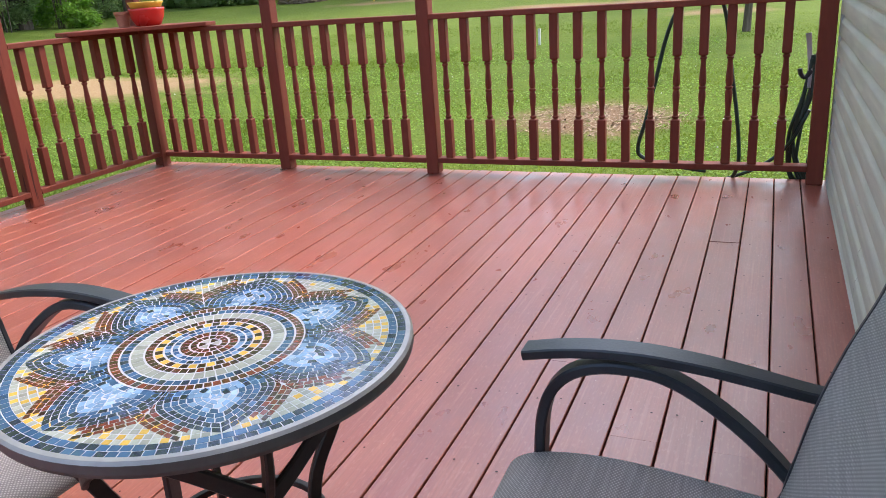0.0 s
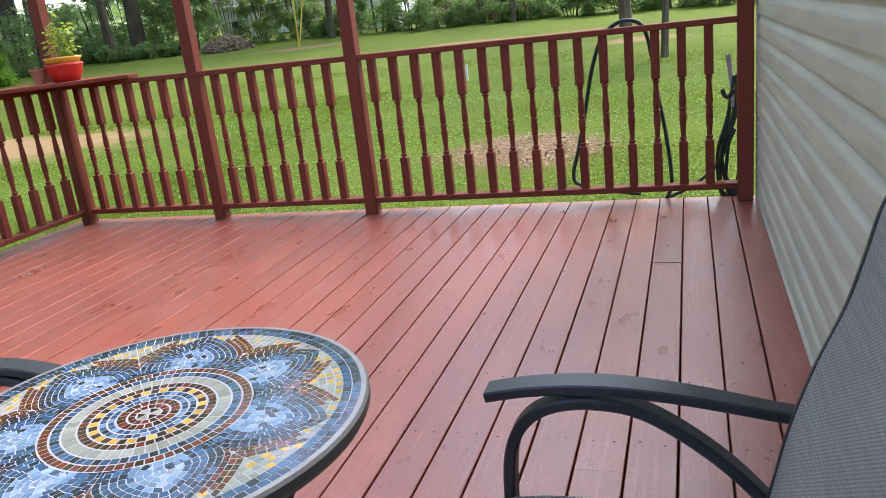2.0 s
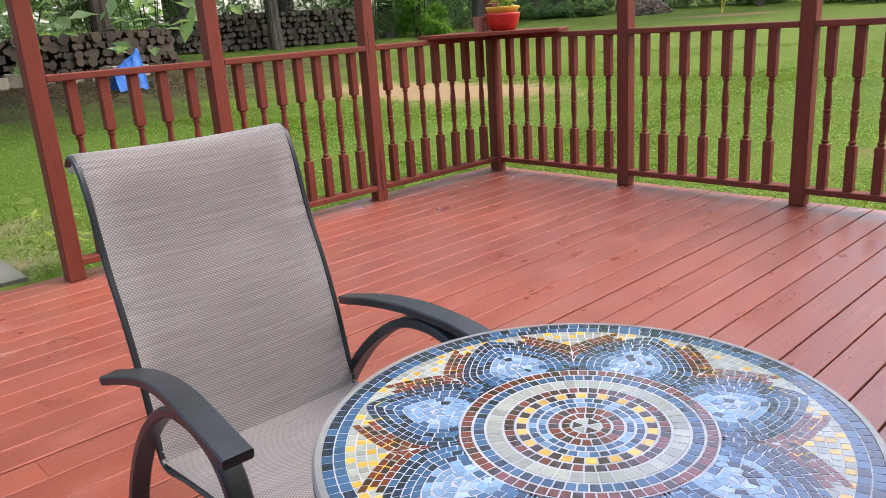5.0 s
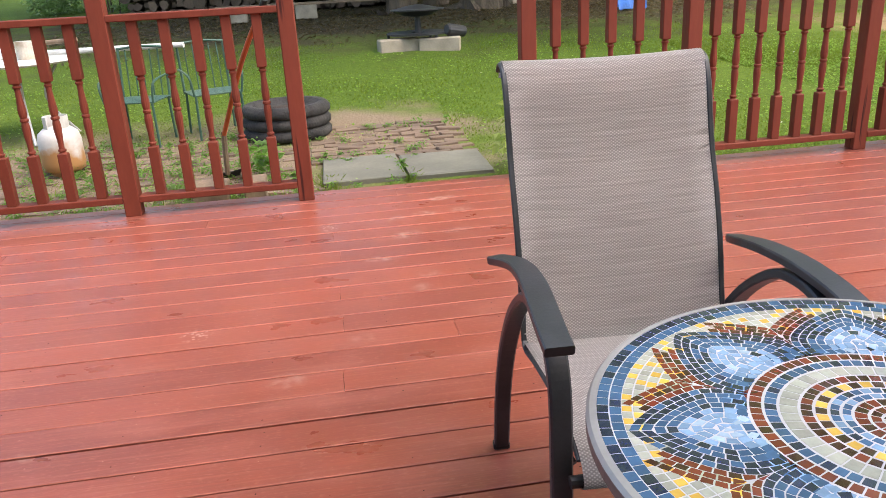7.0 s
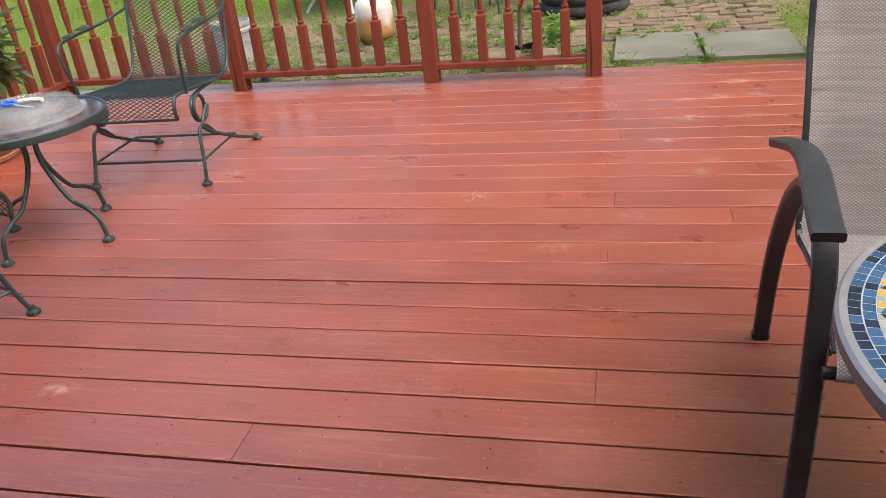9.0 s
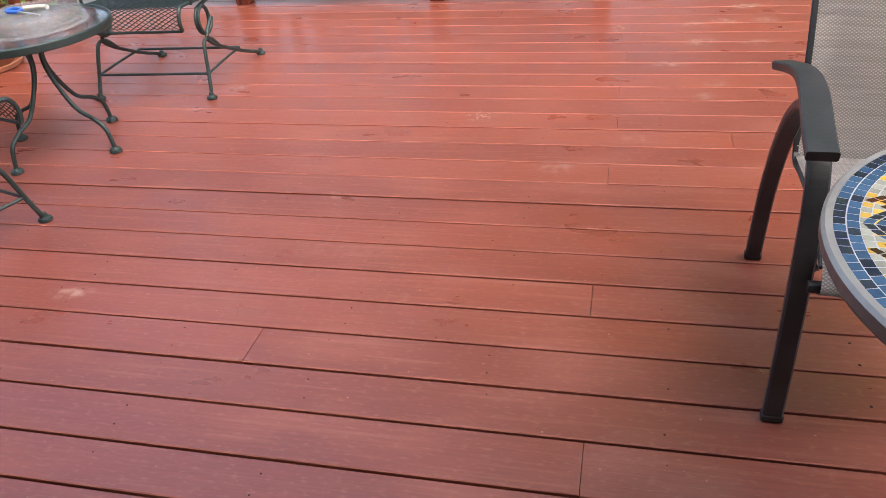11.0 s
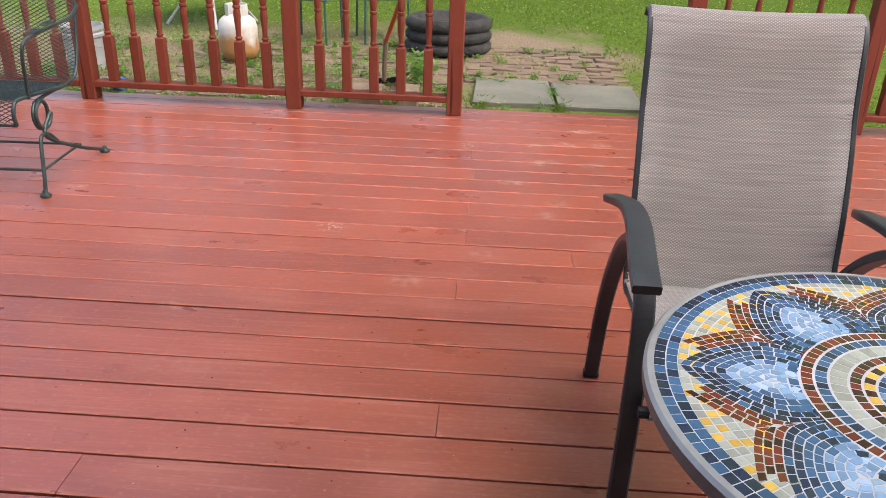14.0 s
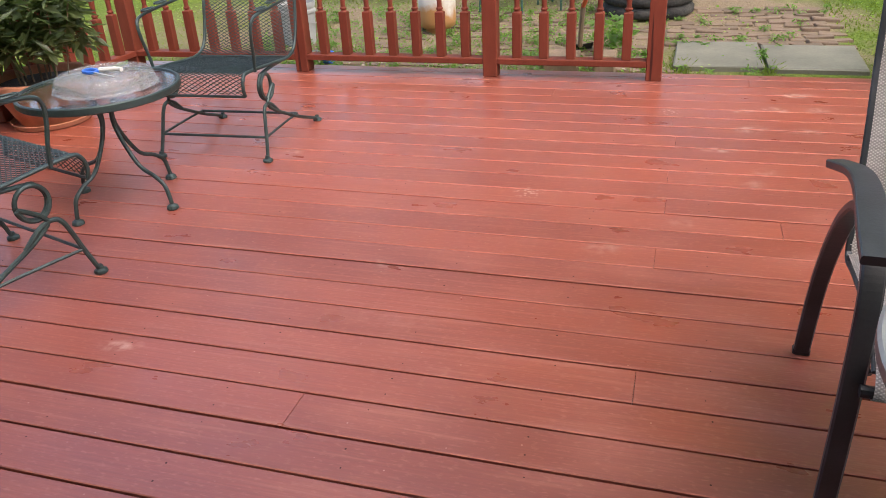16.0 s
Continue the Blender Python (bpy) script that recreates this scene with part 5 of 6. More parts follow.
    for x, y, tr in ((-11.72, 1.08, 8), (-11.62, 1.66, -14)):
        o = tagged(part("stone_block", new_box(-0.12, 0.12, -0.29, 0.29, 0, 0.2, bevel=0.015), M["block"]), "pale stone block edging the fire bowl", "stone block", "stone blocks")
        o.matrix_basis = pose(*place(x, y, -0.02), 0, 0, tr)
    o = tagged(part("log", lathe([(0.07, -0.15), (0.08, -0.13), (0.085, 0.12), (0.07, 0.15)], 12), M["rubber"]), "short charred black log on the stone blocks", "log")
    o.matrix_basis = pose(-11.68, 1.9, ground_z(-11.68, 1.9) + 0.25, 80, 0, 20)
    # rustic bench, paper and tarp by the trees
    bn = thing("plank_bench", "weathered plank on pale concrete blocks", "bench", at=place(-17.3, -0.3))
    part("plank", new_box(-0.15, 0.15, -1.7, 1.6, 0.28, 0.33, bevel=0.008), M["wood"], bn)
    for y in (-1.3, 0.1):
        part("block", new_box(-0.16, 0.16, y - 0.22, y + 0.22, 0.0, 0.28, bevel=0.015), M["block"], bn)
    tagged(part("tarp", crumple(-15.4, 5.98, 0.22, 0.28, 0.75, rng), M["tarp"]), "crumpled blue tarp draped on a frame", "tarp")
    for i in range(7):
        o = tagged(part("edging_block", new_box(-0.15, 0.15, -0.22, 0.22, 0, rng.uniform(0.18, 0.3), bevel=0.015), M["block"]), "rough pale block by the woodpile", "stone block", "edging blocks")
        o.matrix_basis = pose(*place(-18.2 + rng.uniform(-0.3, 0.3), 4.4 + 0.5 * i, -0.02), 0, 0, rng.uniform(-30, 30))


def crumple(x, y, w, d, h, rng):
    bm = bmesh.new()
    bmesh.ops.create_grid(bm, x_segments=14, y_segments=14, size=1)
    g = ground_z(x, y)
    for v in bm.verts:
        u, t = v.co.x, v.co.y
        z = h * max(0.04, 1 - abs(u) ** 1.6) * (0.75 + 0.25 * t) + 0.09 * noise.noise(Vector((u * 3, t * 3, 1)))
        v.co = Vector((x + u * w, y + t * d, g + z))
    bmesh.ops.solidify(bm, geom=bm.faces[:], thickness=0.01)
    return bm


def woodpile(at, turn, length, rows, rng, label):
    w = thing("woodpile", label, "woodpile", "firewood stacks", at=at, turn=turn)
    ends, count = bmesh.new(), 0
    for j in range(rows):
        x = -length / 2 + 0.1 * (j % 2)
        while x < length / 2 - 0.05 * j:
            r = rng.uniform(0.06, 0.14)
            z = 0.11 + j * 0.185 + rng.uniform(-0.02, 0.02)
            k = rng.choice((4, 5, 7, 9))
            o, a0, lo = rng.uniform(-0.09, 0.09), rng.uniform(0, 6.283), 0.72 if k < 7 else 0.9
            prof = [(q * math.cos(a0 + (i + e) * 6.283 / k), q * math.sin(a0 + (i + e) * 6.283 / k)) for i in range(k) for q, e in ((r * rng.uniform(lo, 1.12), rng.uniform(-0.2, 0.2)),)]
            bm = bmesh.new() if count < 140 else ends
            f = [bm.verts.new((x + p, -0.22 + o, z + q)) for p, q in prof]
            b = [bm.verts.new((x + p, 0.22 + o, z + q)) for p, q in prof]
            bm.faces.new(f), bm.faces.new(b[::-1])
            for i in range(k):
                bm.faces.new((f[i], f[(i + 1) % k], b[(i + 1) % k], b[i]))
            if count < 140:
                part("log", bm, M["log_end"], w)
            count += 1
            x += r * 2 * rng.uniform(0.84, 1.0)
    for j in range(rows):
        for i in range(int(length / 0.2)):
            x, z, r = -length / 2 + 0.2 * i + 0.1 * (j % 2) + 0.08, 0.1 + 0.185 * j, rng.uniform(0.11, 0.14)
            f, b = ([ends.verts.new((x + r * math.cos(v * 1.0472), y, z + r * math.sin(v * 1.0472))) for v in range(6)] for y in (0.30, 0.7))
            ends.faces.new(f), ends.faces.new(b[::-1])
            for v in range(6):
                ends.faces.new((f[v], f[(v + 1) % 6], b[(v + 1) % 6], b[v]))
    if ends.verts:
        tagged(part("log_rest", ends, M["log_end"], w), kind="stuff")
    else:
        ends.free()


# ---- trees, hedge and far things ----
def tree(label, at, height, girth, crown_r, crown_z, leaves, rng, lean=(0, 0), leaf_size=0.16, material="leaf"):
    t = thing("tree", label, "tree", "trees", at=at)
    pts = [(0, 0, -0.2), (0.02, 0, 0.3), (lean[0] * 0.3, lean[1] * 0.3, height * 0.3), (lean[0] * 0.6, lean[1] * 0.6, height * 0.6), (lean[0], lean[1], height * 0.92)]
    path = spline(pts, 6)
    n = len(path)

    def ring(f):
        r = girth * (1.0 - 0.8 * f) * (1 + 0.9 * math.exp(-f * 22))
        return [(r * (1 + 0.12 * math.sin(3 * i + 5 * f)) * math.cos(6.283 * i / 16), r * (1 + 0.12 * math.cos(2 * i) + 0.35 * math.exp(-f * 25) * math.sin(5 * 6.283 * i / 16)) * math.sin(6.283 * i / 16)) for i in range(16)]

    part("trunk", sweep(bmesh.new(), path, ring, up=None), M["bark"], t)
    tips = []
    for i in range(9):
        f = rng.uniform(0.35, 0.9)
        p = path[int(f * (n - 1))]
        an = i * 2.4 + rng.uniform(-0.4, 0.4)
        L = crown_r * rng.uniform(0.6, 1.0)
        q = p + Vector((L * math.cos(an), L * math.sin(an), L * rng.uniform(0.1, 0.7)))
        mid = p.lerp(q, 0.5) + Vector((0, 0, 0.12 * L))
        r0 = girth * 0.32
        part("limb", sweep(bmesh.new(), spline([p, mid, q], 4), lambda f, r0=r0: circle(r0 * (1 - 0.85 * f), 6), up=None), M["bark"], t)
        tips += [mid, q]
    clumps = [(p + Vector((rng.gauss(0, 0.5), rng.gauss(0, 0.5), rng.gauss(0, 0.4))), crown_r * rng.uniform(0.22, 0.42)) for p in tips]
    for _ in range(22):
        an, rr = rng.uniform(0, 6.283), crown_r * math.sqrt(rng.random())
        clumps.append((Vector((lean[0] * 0.7 + rr * math.cos(an), lean[1] * 0.7 + rr * math.sin(an), rng.uniform(crown_z, height))), crown_r * rng.uniform(0.18, 0.38)))

    def spot(r):
        c, s = r.choice(clumps)
        v = Vector((r.gauss(0, 1), r.gauss(0, 1), r.gauss(0, 0.8))).normalized() * s * r.random() ** 0.4
        return c + v

    leaf_cloud("crown", leaves, spot, leaf_size, M[material], t, rng)
    return t


def shrub(label, at, size, leaves, rng, material="far_green", leaf_size=0.10, name="shrub"):
    s = thing(name, label, "shrub", "shrubs", at=at)
    clumps = [(Vector((rng.uniform(-1, 1) * size[0], rng.uniform(-1, 1) * size[1], size[2] * rng.uniform(0.04, 0.9))), rng.uniform(0.25, 0.5) * min(size)) for _ in range(30)]
    for i in range(6):
        x, y = rng.uniform(-0.6, 0.6) * size[0], rng.uniform(-0.6, 0.6) * size[1]
        part("stem", tube([(x * 0.4, y * 0.4, -0.1), (x * 0.7, y * 0.7, size[2] * 0.4), (x, y, size[2] * 0.8)], 0.02, 6, 3), M["bark"], s)

    def spot(r):
        c, q = r.choice(clumps)
        return c + Vector((r.gauss(0, 1), r.gauss(0, 1), r.gauss(0, 0.9))).normalized() * q * r.random() ** 0.4

    leaf_cloud("foliage", leaves, spot, leaf_size, M[material], s, rng)
    return s


def background():
    rng = random.Random(31)
    woodpile(place(-19.3, -0.9), 90, 6.4, 7, rng, "long stack of split firewood under the trees")
    woodpile(place(-19.6, 6.6), 90, 5.0, 5, rng, "low stack of firewood behind the trees")
    woodpile(place(-23.3, 14.4), 82, 6.5, 6, rng, "long grey stack of firewood at the lawn's edge")
    spec = [(-17.5, 1.8, 13, 0.38, 4.6), (-18.7, 2.7, 14, 0.34, 4.4), (-17.4, 3.4, 12, 0.40, 4.6), (-22.4, 13.8, 13, 0.26, 3.4), (-24.8, 15.9, 13, 0.36, 3.0), (-24.5, 12.0, 12, 0.30, 3.4), (-22.0, -3.5, 13, 0.4, 4.0), (-22.5, 8.5, 14, 0.35, 4.2),
            (-23.8, 19.6, 14, 0.35, 4.0), (-24.6, 25.5, 13, 0.31, 4.0), (-24.3, 29.0, 12, 0.24, 3.6), (-27.7, 27.2, 12, 0.50, 3.4), (-24.0, 30.6, 13, 0.40, 3.6), (-27.0, 21.0, 15, 0.4, 4.4), (-28.5, 4.0, 15, 0.4, 4.6), (-30.0, 31.0, 15, 0.4, 4.4), (-27.5, 13.0, 15, 0.4, 4.4), (-20.5, -8.0, 14, 0.4, 4.4)]
    for x, y, h, g, cr in spec:
        tall, low = (1.72, 0.58) if x < -22 and y > 8 else (1.5, 0.36)
        tree("tall leafy tree with a furrowed grey trunk", place(x, y, -0.05), h * tall + rng.uniform(-1, 1), g, cr * 1.5, h * low, 15000 if x > -19 else 5200, rng, (rng.uniform(-0.8, 0.8), rng.uniform(-0.8, 0.8)), 0.21)
    for x, y, h, g, cr in ((-1.73, 20.0, 11, 0.19, 2.6), (-5.8, 26.2, 11, 0.12, 2.6), (-13.6, 28.7, 14.5, 0.17, 3.8), (-19.6, 34.5, 18, 0.3, 5.0), (-25.0, 36.0, 21, 0.35, 6.0)):
        tree("lawn tree with a bare lower trunk", place(x, y, -0.05), h, g, cr, h * 0.45, 4200 if h < 14 else 9000, rng, (rng.uniform(-0.3, 0.3), 0), 0.12 if h < 14 else 0.2)
    tree("slender young tree with pale green leaves on the lawn", place(-0.63, 13.3, -0.05), 5.2, 0.075, 1.7, 1.45, 3400, rng, (0.25, 0.1), 0.065, "bright_leaf")
    # understorey on the west and the north-west, hedge on the north
    under = [(-22.0, -5 + 2.6 * i, 1.3, 1.7, 1.5 + 0.9 * (i % 3)) for i in range(4)] + [(-23.4 if i in (0, 1) else -26.2, 6.5 + 2.4 * i, 1.3, 1.6, (2.4 if i < 5 else 1.3) + 0.8 * (i % 3)) for i in range(9)]
    under += [(-28.8 + 1.75 * i, 31.6 + 0.3 * (i % 2), 1.3, 1.0, 2.7 + 0.6 * (i % 3)) for i in range(6)] + [(-26.6, 24.6, 1.3, 1.2, 1.5), (-23.4, 28.6, 1.1, 0.7, 0.6), (-21.4, 28.9, 1.1, 0.7, 0.5), (-25.8, 29.9, 1.2, 0.8, 1.0)]
    for x, y, sx, sy, sz in under:
        shrub("dense undergrowth below the trees", place(x, y), (sx, sy, sz), 4800, rng, leaf_size=0.095)
    shrub("bright green vine-covered shrub at the lawn's edge", place(-23.0, 20.4), (1.0, 1.1, 5.2), 12000, rng, "bright_leaf", 0.105)
    shrub("dark vine-clad bush beside the firewood", place(-23.4, 18.6), (1.1, 1.0, 4.8), 9000, rng, "leaf", 0.085)
    for i in range(15):
        x = -18.2 + 1.6 * i
        y = 32.0 - 0.41 * (x + 18.5) + rng.uniform(-0.3, 0.3)
        shrub("overgrown hedge along the far fence", place(x, y), (1.1, 0.7, (2.2 if i in (0, 1, 4) else 1.4 if i < 6 else 0.95) + rng.uniform(-0.2, 0.35)), 4200, rng, leaf_size=0.085, name="hedge")
    def litter(r):
        x, y = -16.2 + r.gauss(0, 1.5), r.uniform(-5, 8)
        return Vector((x, y, ground_z(x, y) + 0.005 + 0.04 * r.random()))

    ll = thing("leaf_litter", "brown dead leaves and twigs under the trees", "leaf litter", kind="stuff")
    leaf_cloud("dead_leaves", 9000, litter, 0.045, M["litter"], ll, rng, 0.15, long=1.9)
    # chip pile, poles, stake
    bm = bmesh.new()
    bmesh.ops.create_icosphere(bm, subdivisions=5, radius=1)
    g = ground_z(-17.0, 27.5)
    for v in bm.verts:
        n3 = noise.noise(v.co * 4) * 0.12 + noise.noise(v.co * 14) * 0.08 + noise.noise(v.co * 40) * 0.10
        v.co = Vector((-18.0 + v.co.x * 1.10 * (1 + n3), 28.2 + v.co.y * 0.9 * (1 + n3), g - 0.02 + max(-0.05, v.co.z - 0.25 * v.co.xy.length_squared * v.co.z) * 0.62 * (1 + n3)))
    tagged(part("mulch_heap", bm, M["chips"]), "heap of brown wood mulch on the lawn", "mulch heap")
    for dx in (0.0, 0.45):
        tagged(part("pole", tube([(-13.7, 26.0, ground_z(-13.7, 26) - 0.1), (-13.75 + dx * 1.2, 26.2, ground_z(-13.7, 26) + 2.3)], 0.022, 8, 1), M["yellow"]), "thin yellow pole standing in the lawn", "pole", "yellow poles")
    tagged(part("marker_stake", new_box(-3.79, -3.75, 12.38, 12.42, 0.1, 0.45, bevel=0.004), M["white_paint"]), "short white marker stake in the lawn", "stake")
    # fence and neighbours
    f = thing("fence", "grey chain-link fence along the far hedge", "fence")
    for i in range(13):
        x = -18 + 2.4 * i
        part("fence_post", tube([(x, 33.0 - 0.41 * (x + 18.5), 0.7), (x, 33.0 - 0.41 * (x + 18.5), 2.5)], 0.03, 8, 1), M["grey_rim"], f)
    part("top_rail", tube([(-18, 32.8, 2.48), (11, 20.9, 2.48)], 0.022, 8, 1), M["grey_rim"], f)
    for i in range(10):
        part("picket_panel", new_box(-10.4 + 0.52 * i, -9.9 + 0.52 * i, 30.1 - 0.21 * i, 30.14 - 0.21 * i, 0.9, 2.2, bevel=0.01), M["wood"], f)
    h = thing("neighbour_house", "white clapboard house with a grey shingle roof", "house", at=(-22.4, 42.0, -0.1), turn=28)
    part("wall", new_box(-3.4, 3.4, -3.5, 3.5, 0, 3.1), M["clap"], h)
    for i in range(16):
        part("clapboard", new_box(-3.42, 3.42, -3.53, -3.505, 0.1 + 0.19 * i, 0.27 + 0.19 * i), M["clap"], h)
    rf = bmesh.new()
    a = [rf.verts.new(p) for p in ((-3.8, -4.1, 3.0), (3.8, -4.1, 3.0), (3.8, 4.1, 3.0), (-3.8, 4.1, 3.0), (-3.7, 0, 5.0), (3.7, 0, 5.0))]
    for q in ((0, 1, 5, 4), (2, 3, 4, 5), (0, 4, 3), (1, 2, 5), (0, 3, 2, 1)):
        rf.faces.new([a[i] for i in q])
    part("roof", rf, M["roof"], h)
    part("gutter", tube([(-3.8, -4.14, 3.0), (3.8, -4.14, 3.0)], 0.07, 8, 1), M["white_paint"], h)
    for x in (-3, 0.5):
        wd = part("window", new_box(x, x + 1.1, -3.56, -3.535, 1.2, 2.4, bevel=0.01), M["white_paint"], h)
        part("pane", new_box(x + 0.1, x + 1.0, -3.575, -3.562, 1.3, 2.3), M["dark_pane"], wd)
    s = thing("shed", "white garden shed with a grey roof behind the hedge", "shed", at=place(-13.5, 33.5, -0.2))
    part("wall", new_box(-1.5, 1.5, -1.2, 1.2, 0, 2.3), M["clap"], s)
    rf = bmesh.new()
    a = [rf.verts.new(p) for p in ((-1.8, -1.5, 2.2), (1.8, -1.5, 2.2), (1.8, 1.5, 2.2), (-1.8, 1.5, 2.2), (-1.7, 0, 3.1), (1.7, 0, 3.1))]
    for q in ((0, 1, 5, 4), (2, 3, 4, 5), (0, 4, 3), (1, 2, 5), (0, 3, 2, 1)):
        rf.faces.new([a[i] for i in q])
    part("roof", rf, M["roof"], s)
    for x, y in ((-6.9, 32.2), (-3.4, 31.4)):
        c = thing("car", "white car parked beyond the fence", "car", "parked cars", at=place(x, y, -0.25))
        bm = new_box(-2.1, 2.1, -0.85, 0.85, 0.25, 0.85, bevel=0.12)
        part("body", bm, M["white_paint"], c)
        cb = bmesh.new()
        sweep(cb, [(-1.6, 0, 1.1), (1.0, 0, 1.1)], lambda f: [(-0.75, -0.28), (0.75, -0.28), (0.62, 0.32), (-0.62, 0.32)])
        part("cabin", cb, M["dark_pane"], c)
        part("car_roof", new_box(-1.3, 0.7, -0.62, 0.62, 1.42, 1.46, bevel=0.01), M["white_paint"], c)
        for wx in (-1.3, 1.3):
            for wy in (-0.86, 0.86):
                w = part("wheel", lathe([(0.12, -0.09), (0.30, -0.09), (0.33, -0.05), (0.33, 0.05), (0.30, 0.09), (0.12, 0.09)], 20), M["rubber"], c)
                w.matrix_basis = pose(wx, wy, 0.33, 90, 0, 0)
    # distance
    for i, (x, y, w, dd, hh) in enumerate(((-10, 62, 60, 4, 6), (-55, -20, 4, 45, 9))):
        s = thing("far_wood", "distant belt of trees", "trees", kind="stuff", at=(x, y, 1.5))

        def spot(r, w=w, dd=dd, hh=hh):
            u, v = r.uniform(-1, 1), r.uniform(-1, 1)
            return Vector((u * w, v * dd, hh * r.random() ** 0.8 * (0.75 + 0.25 * noise.noise(Vector((u * w * 0.2, v * dd * 0.2, 3))))))

        leaf_cloud("crowns", 6000, spot, 0.8, M["far_green"], s, rng)


def lawn_grass():
    """Blades and clover where the lawn comes close to the deck."""
    rng = random.Random(77)
    vs, fs = [], []

    def blade(x, y, h, w):
        z = ground_z(x, y) - 0.01
        an = rng.uniform(0, 6.283)
        lx, ly = rng.gauss(0, 0.35) * h, rng.gauss(0, 0.35) * h
        cx, cy = math.cos(an) * w, math.sin(an) * w
        i = len(vs)
        vs.extend([(x - cx, y - cy, z), (x + cx, y + cy, z), (x + lx + cx * 0.5, y + ly + cy * 0.5, z + h * 0.7), (x + lx * 1.7, y + ly * 1.7, z + h)])
        fs.extend([(i, i + 1, i + 2), (i, i + 2, i + 3)])

    def bare(x, y):
        e = noise.noise(Vector((x * 1.6, y * 1.6, 0))) * 0.35
        if ((x + 1.75) / 0.75) ** 2 + ((y - 6.95) / 0.65) ** 2 < 1 + e:
            return True
        if ((x + 10.2) / 2.3) ** 2 + ((y - 8.9) / 1.15) ** 2 < 1 + e:
            return True
        if ((x + 6.4) / 1.4) ** 2 + ((y + 2.0) / 2.7) ** 2 < 1 + e:
            return rng.random() < 0.45
        return -8.0 < x < -5.0 and -0.2 < y < 1.02

    n = 0
    while n < 170000:
        if rng.random() < 0.55:
            x, y = rng.uniform(-11, 1.5), NORTH_Y + 0.05 + 11 * rng.random() ** 1.8
        else:
            x, y = WEST_X - 0.05 - 8 * rng.random() ** 1.5, rng.uniform(-6.5, 12)
        if bare(x, y):
            continue
        n += 1
        k = 1 + 0.7 * max(0, noise.noise(Vector((x * 0.8, y * 0.8, 5))))
        blade(x, y, rng.uniform(0.012, 0.034) * k, rng.uniform(0.003, 0.008))
    for _ in range(900):
        x, y = -5.03 - 0.1 * rng.random(), rng.choice((rng.uniform(-0.15, 0.0), 0.455 + rng.gauss(0, 0.03), rng.uniform(-3, -0.2), rng.uniform(1.05, 4)))
        blade(x - rng.random() * 0.6 * (rng.random() < 0.5), y, rng.uniform(0.025, 0.07), 0.005)
    cs, cf = [], []
    while len(cf) < 40000:
        if rng.random() < 0.7:
            x, y = rng.uniform(-10, 1.5), NORTH_Y + 0.05 + 8 * rng.random() ** 1.5
        else:
            x, y = WEST_X - 0.05 - 7 * rng.random() ** 1.4, rng.uniform(-5.5, 10)
        if noise.noise(Vector((x * 0.9, y * 0.9, 9))) < -0.12 + 0.3 * rng.random() - 0.15 or bare(x, y):
            continue
        z, q, an = ground_z(x, y) + rng.uniform(0.012, 0.035), rng.uniform(0.007, 0.014), rng.uniform(0, 6.283)
        tx, ty = rng.gauss(0, 0.35), rng.gauss(0, 0.35)
        i = len(cs)
        for j in range(4):
            dx, dy = q * math.cos(an + j * 1.5708), q * math.sin(an + j * 1.5708)
            cs.append((x + dx, y + dy, z + dx * tx + dy * ty))
        cf.append((i, i + 1, i + 2, i + 3))
    cl = bpy.data.meshes.new("clover_leaves")
    cl.from_pydata(cs, [], cf)
    cl.materials.append(M["clover"])
    tagged(new("clover_leaves", cl), "low clover leaves spread through the lawn", "clover", kind="stuff")
    me = bpy.data.meshes.new("grass")
    me.from_pydata(vs, [], fs)
    me.materials.append(M["blade"])
    tagged(new("grass", me), "uneven green lawn grass and clover", "grass", kind="stuff")
    # wood chips over the bare ring
    ch = bmesh.new()
    for _ in range(1500):
        an, rr = rng.uniform(0, 6.283), math.sqrt(rng.random()) * (1 + rng.gauss(0, 0.12))
        x, y, q, w, tilt = -1.75 + 0.78 * rr * math.cos(an), 6.97 + 0.66 * rr * math.sin(an), rng.uniform(0.012, 0.04), rng.uniform(0.004, 0.010), rng.gauss(0, 0.25)
        z, a2 = ground_z(x, y) + rng.uniform(0.004, 0.028), rng.uniform(0, 6.283)
        c2, s2 = math.cos(a2), math.sin(a2)
        ch.faces.new([ch.verts.new((x + u * q * c2 - v * w * s2, y + u * q * s2 + v * w * c2, z + u * q * tilt)) for u, v in ((-1, -0.7), (1, -1), (0.9, 1), (-1, 0.8))])
    tagged(part("wood_chips", ch, M["chips_pale"]), "scattered pale wood chips on bare ground", "wood chips", kind="stuff")
    # clover heads
    bm = bmesh.new()
    for _ in range(60):
        x, y = (rng.uniform(-9, 1), NORTH_Y + 0.2 + 6 * rng.random()) if rng.random() < 0.8 else (-5.3 - 4 * rng.random(), rng.uniform(1.5, 9))
        if not bare(x, y):
            bmesh.ops.create_icosphere(bm, subdivisions=1, radius=0.007, matrix=Matrix.Translation((x, y, ground_z(x, y) + 0.06)))
    tagged(part("clover_flowers", bm, M["white_paint"]), "scattered white clover flowers in the lawn", "flowers", kind="stuff")


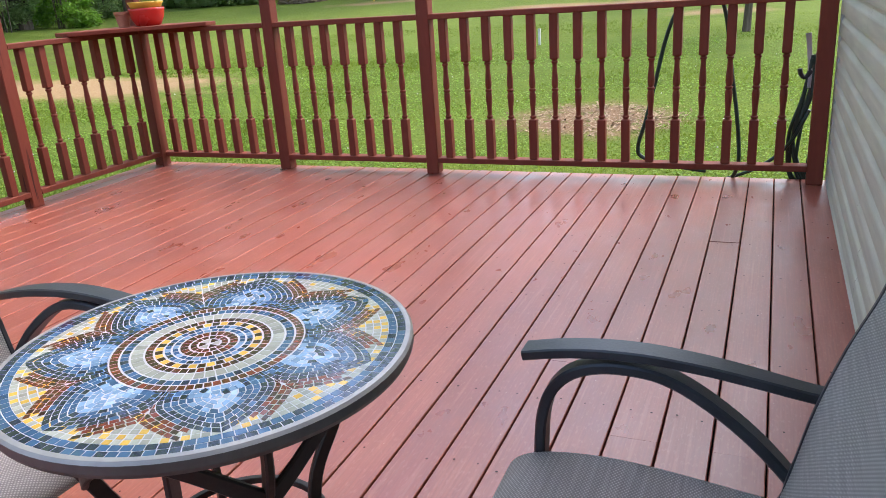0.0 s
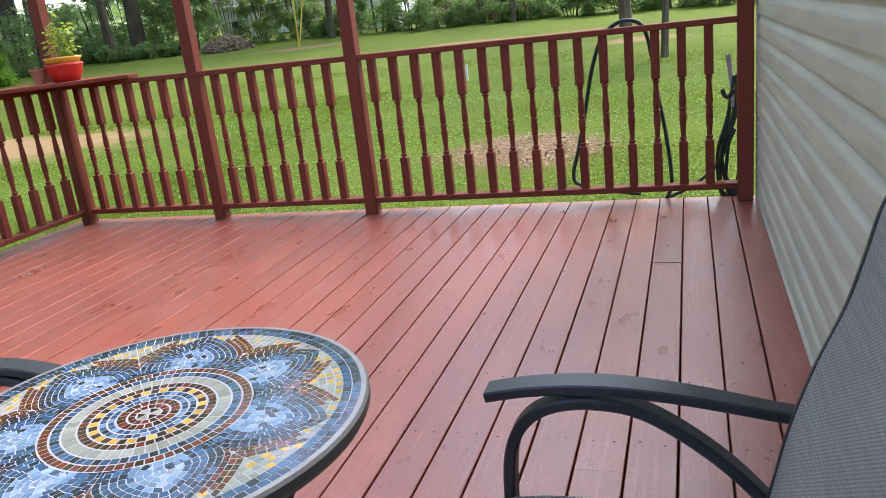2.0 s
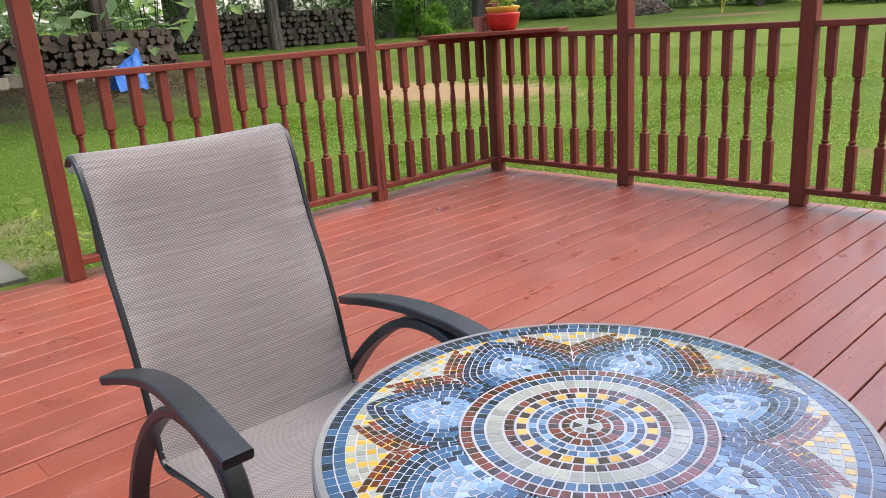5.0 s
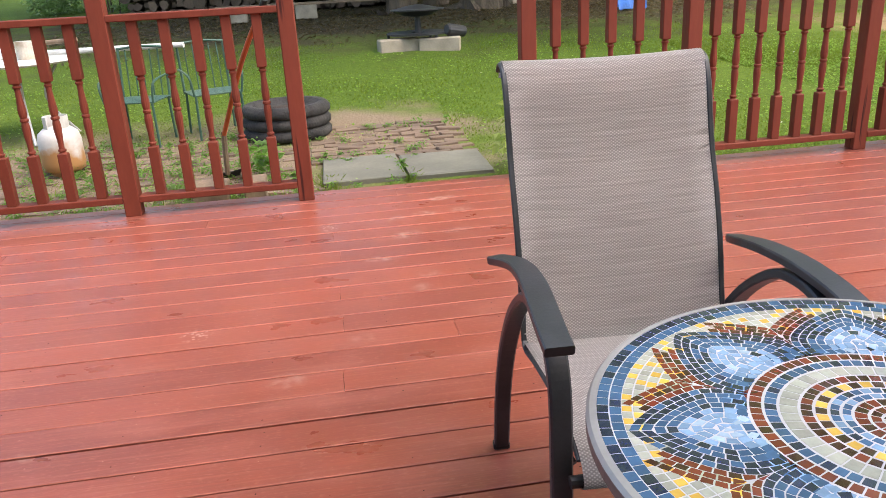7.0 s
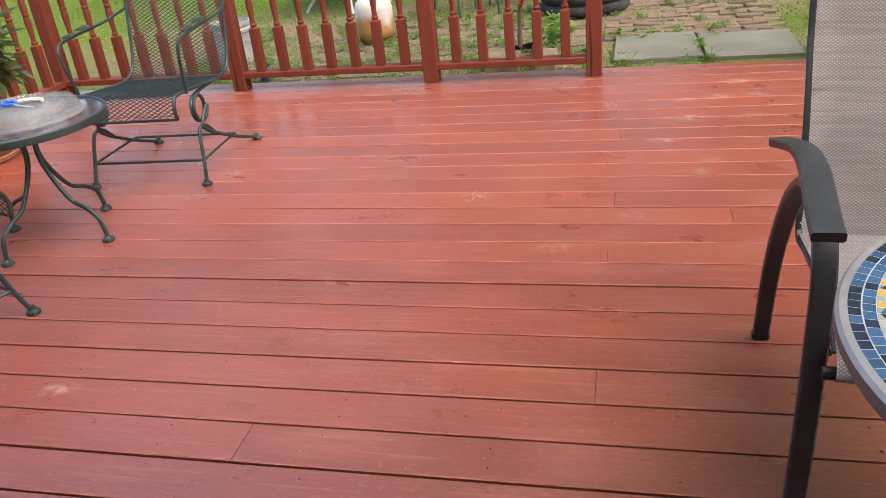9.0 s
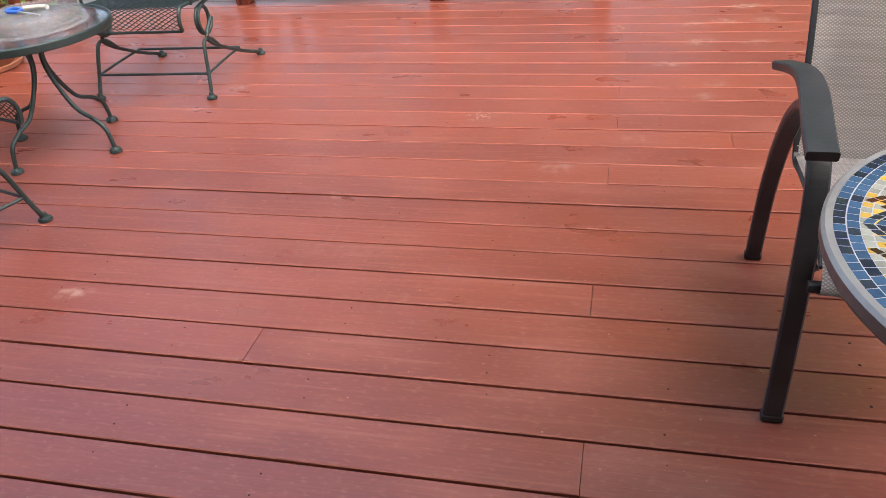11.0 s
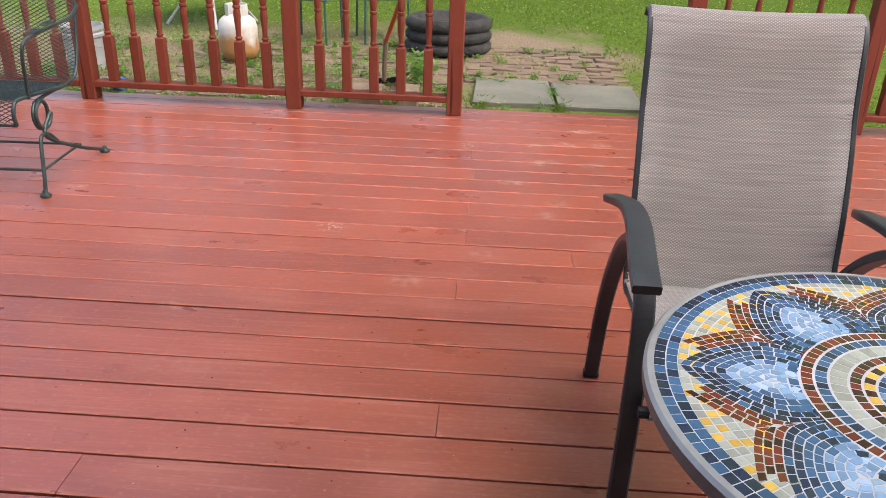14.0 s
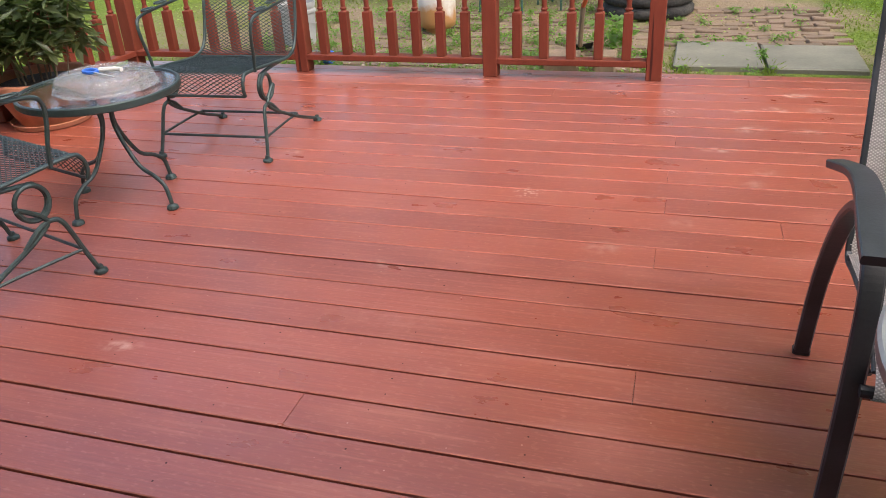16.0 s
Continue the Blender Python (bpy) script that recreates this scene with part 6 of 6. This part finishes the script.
def pavers():
    rng = random.Random(8)
    p = thing("pavement", "weedy patio of worn brick pavers", "paving", kind="structure")
    data = []
    for i in range(4):
        bm = new_box(-0.098, 0.098, -0.047, 0.047, -0.06, 0.0, bevel=0.006)
        for v in bm.verts:
            v.co += Vector((rng.uniform(-0.004, 0.004), rng.uniform(-0.004, 0.004), rng.uniform(-0.003, 0.003)))
        data.append(mesh_of(bm, "brick", M["brick"]))
    for j in range(20):
        for i in range(32):
            x, y = -5.42 - 0.102 * j, -2.35 + 0.107 * i
            path = y > -0.16
            if (j + i) % 2 or rng.random() < (0.04 if path else 0.40) or (path and x > -6.12):
                continue
            wob = 0.16 * noise.noise(Vector((x * 1.3, y * 1.3, 2)))
            if y > 1.0 + wob or x < -7.3 + wob * 2 or (x + 7.15) ** 2 + (y + 0.385) ** 2 < 0.15:
                continue
            o = part("brick", data[rng.randrange(4)], None, p)
            o.matrix_basis = pose(x, y, ground_z(x, y) + (0.018 if path else 0.010) + rng.uniform(-0.010, 0.008), rng.uniform(-4, 4), rng.uniform(-4, 4), 90 + rng.uniform(-6, 6))


def weeds():
    rng = random.Random(55)
    spots = [(rng.uniform(-7.3, -5.15), rng.uniform(-3.4, -0.2)) for _ in range(300)] + [(rng.uniform(-7.4, -6.1), rng.uniform(-0.2, 1.05)) for _ in range(22)] + [(rng.choice((-6.05, -5.40)) + rng.gauss(0, 0.05), rng.uniform(-0.15, 1.0)) for _ in range(10)] + [(rng.uniform(-6.0, -5.5), 0.44) for _ in range(4)]
    sizes = [rng.uniform(0.02, 0.09) * (0.6 if y > -0.2 else 1) for x, y in spots]

    def spot(r):
        i = r.randrange(len(spots))
        (x, y), q = spots[i], sizes[i]
        return Vector((x + r.gauss(0, q * 0.6), y + r.gauss(0, q * 0.6), ground_z(x, y) + 0.02 + q * 0.9 * r.random()))

    w = thing("weeds", "low green weeds growing between the pavers", "weeds", kind="stuff")
    leaf_cloud("leaves", 10000, spot, 0.017, M["weed_leaf"], w, rng, long=1.8)
    bm = bmesh.new()
    for _ in range(320):
        x, y = -5.02 - abs(rng.gauss(0, 0.22)), rng.uniform(-3.6, -0.15)
        r = rng.uniform(0.006, 0.02)
        bmesh.ops.create_icosphere(bm, subdivisions=1, radius=r, matrix=Matrix.Translation((x, y, ground_z(x, y) + r * 0.4)) @ Matrix.Diagonal((1, rng.uniform(0.6, 1.4), 0.6, 1)))
    tagged(part("rubble", bm, M["block"]), "pale stone chips along the deck edge", "gravel", kind="stuff")


# ---- the things ----
house_wall()
sling_chair("sling patio chair with dark metal arms beside the mosaic table", (-1.817, 0.549, 0), -2.6)
sling_chair("sling patio chair with its back to the house wall", (-0.254, 0.551, 0), 179.5)
mosaic_table()
iron_chair("green mesh spring chair facing the deck, before the railing", (-3.53, -2.161, 0), 2.7)
iron_chair("green mesh spring chair turned beside the glass side table", (-1.939, -2.297, 0), 163)
side_table()
planters()
hoses()
garden()
background()
railings()
lawn_grass()
weeds()
pavers()
deck_boards()
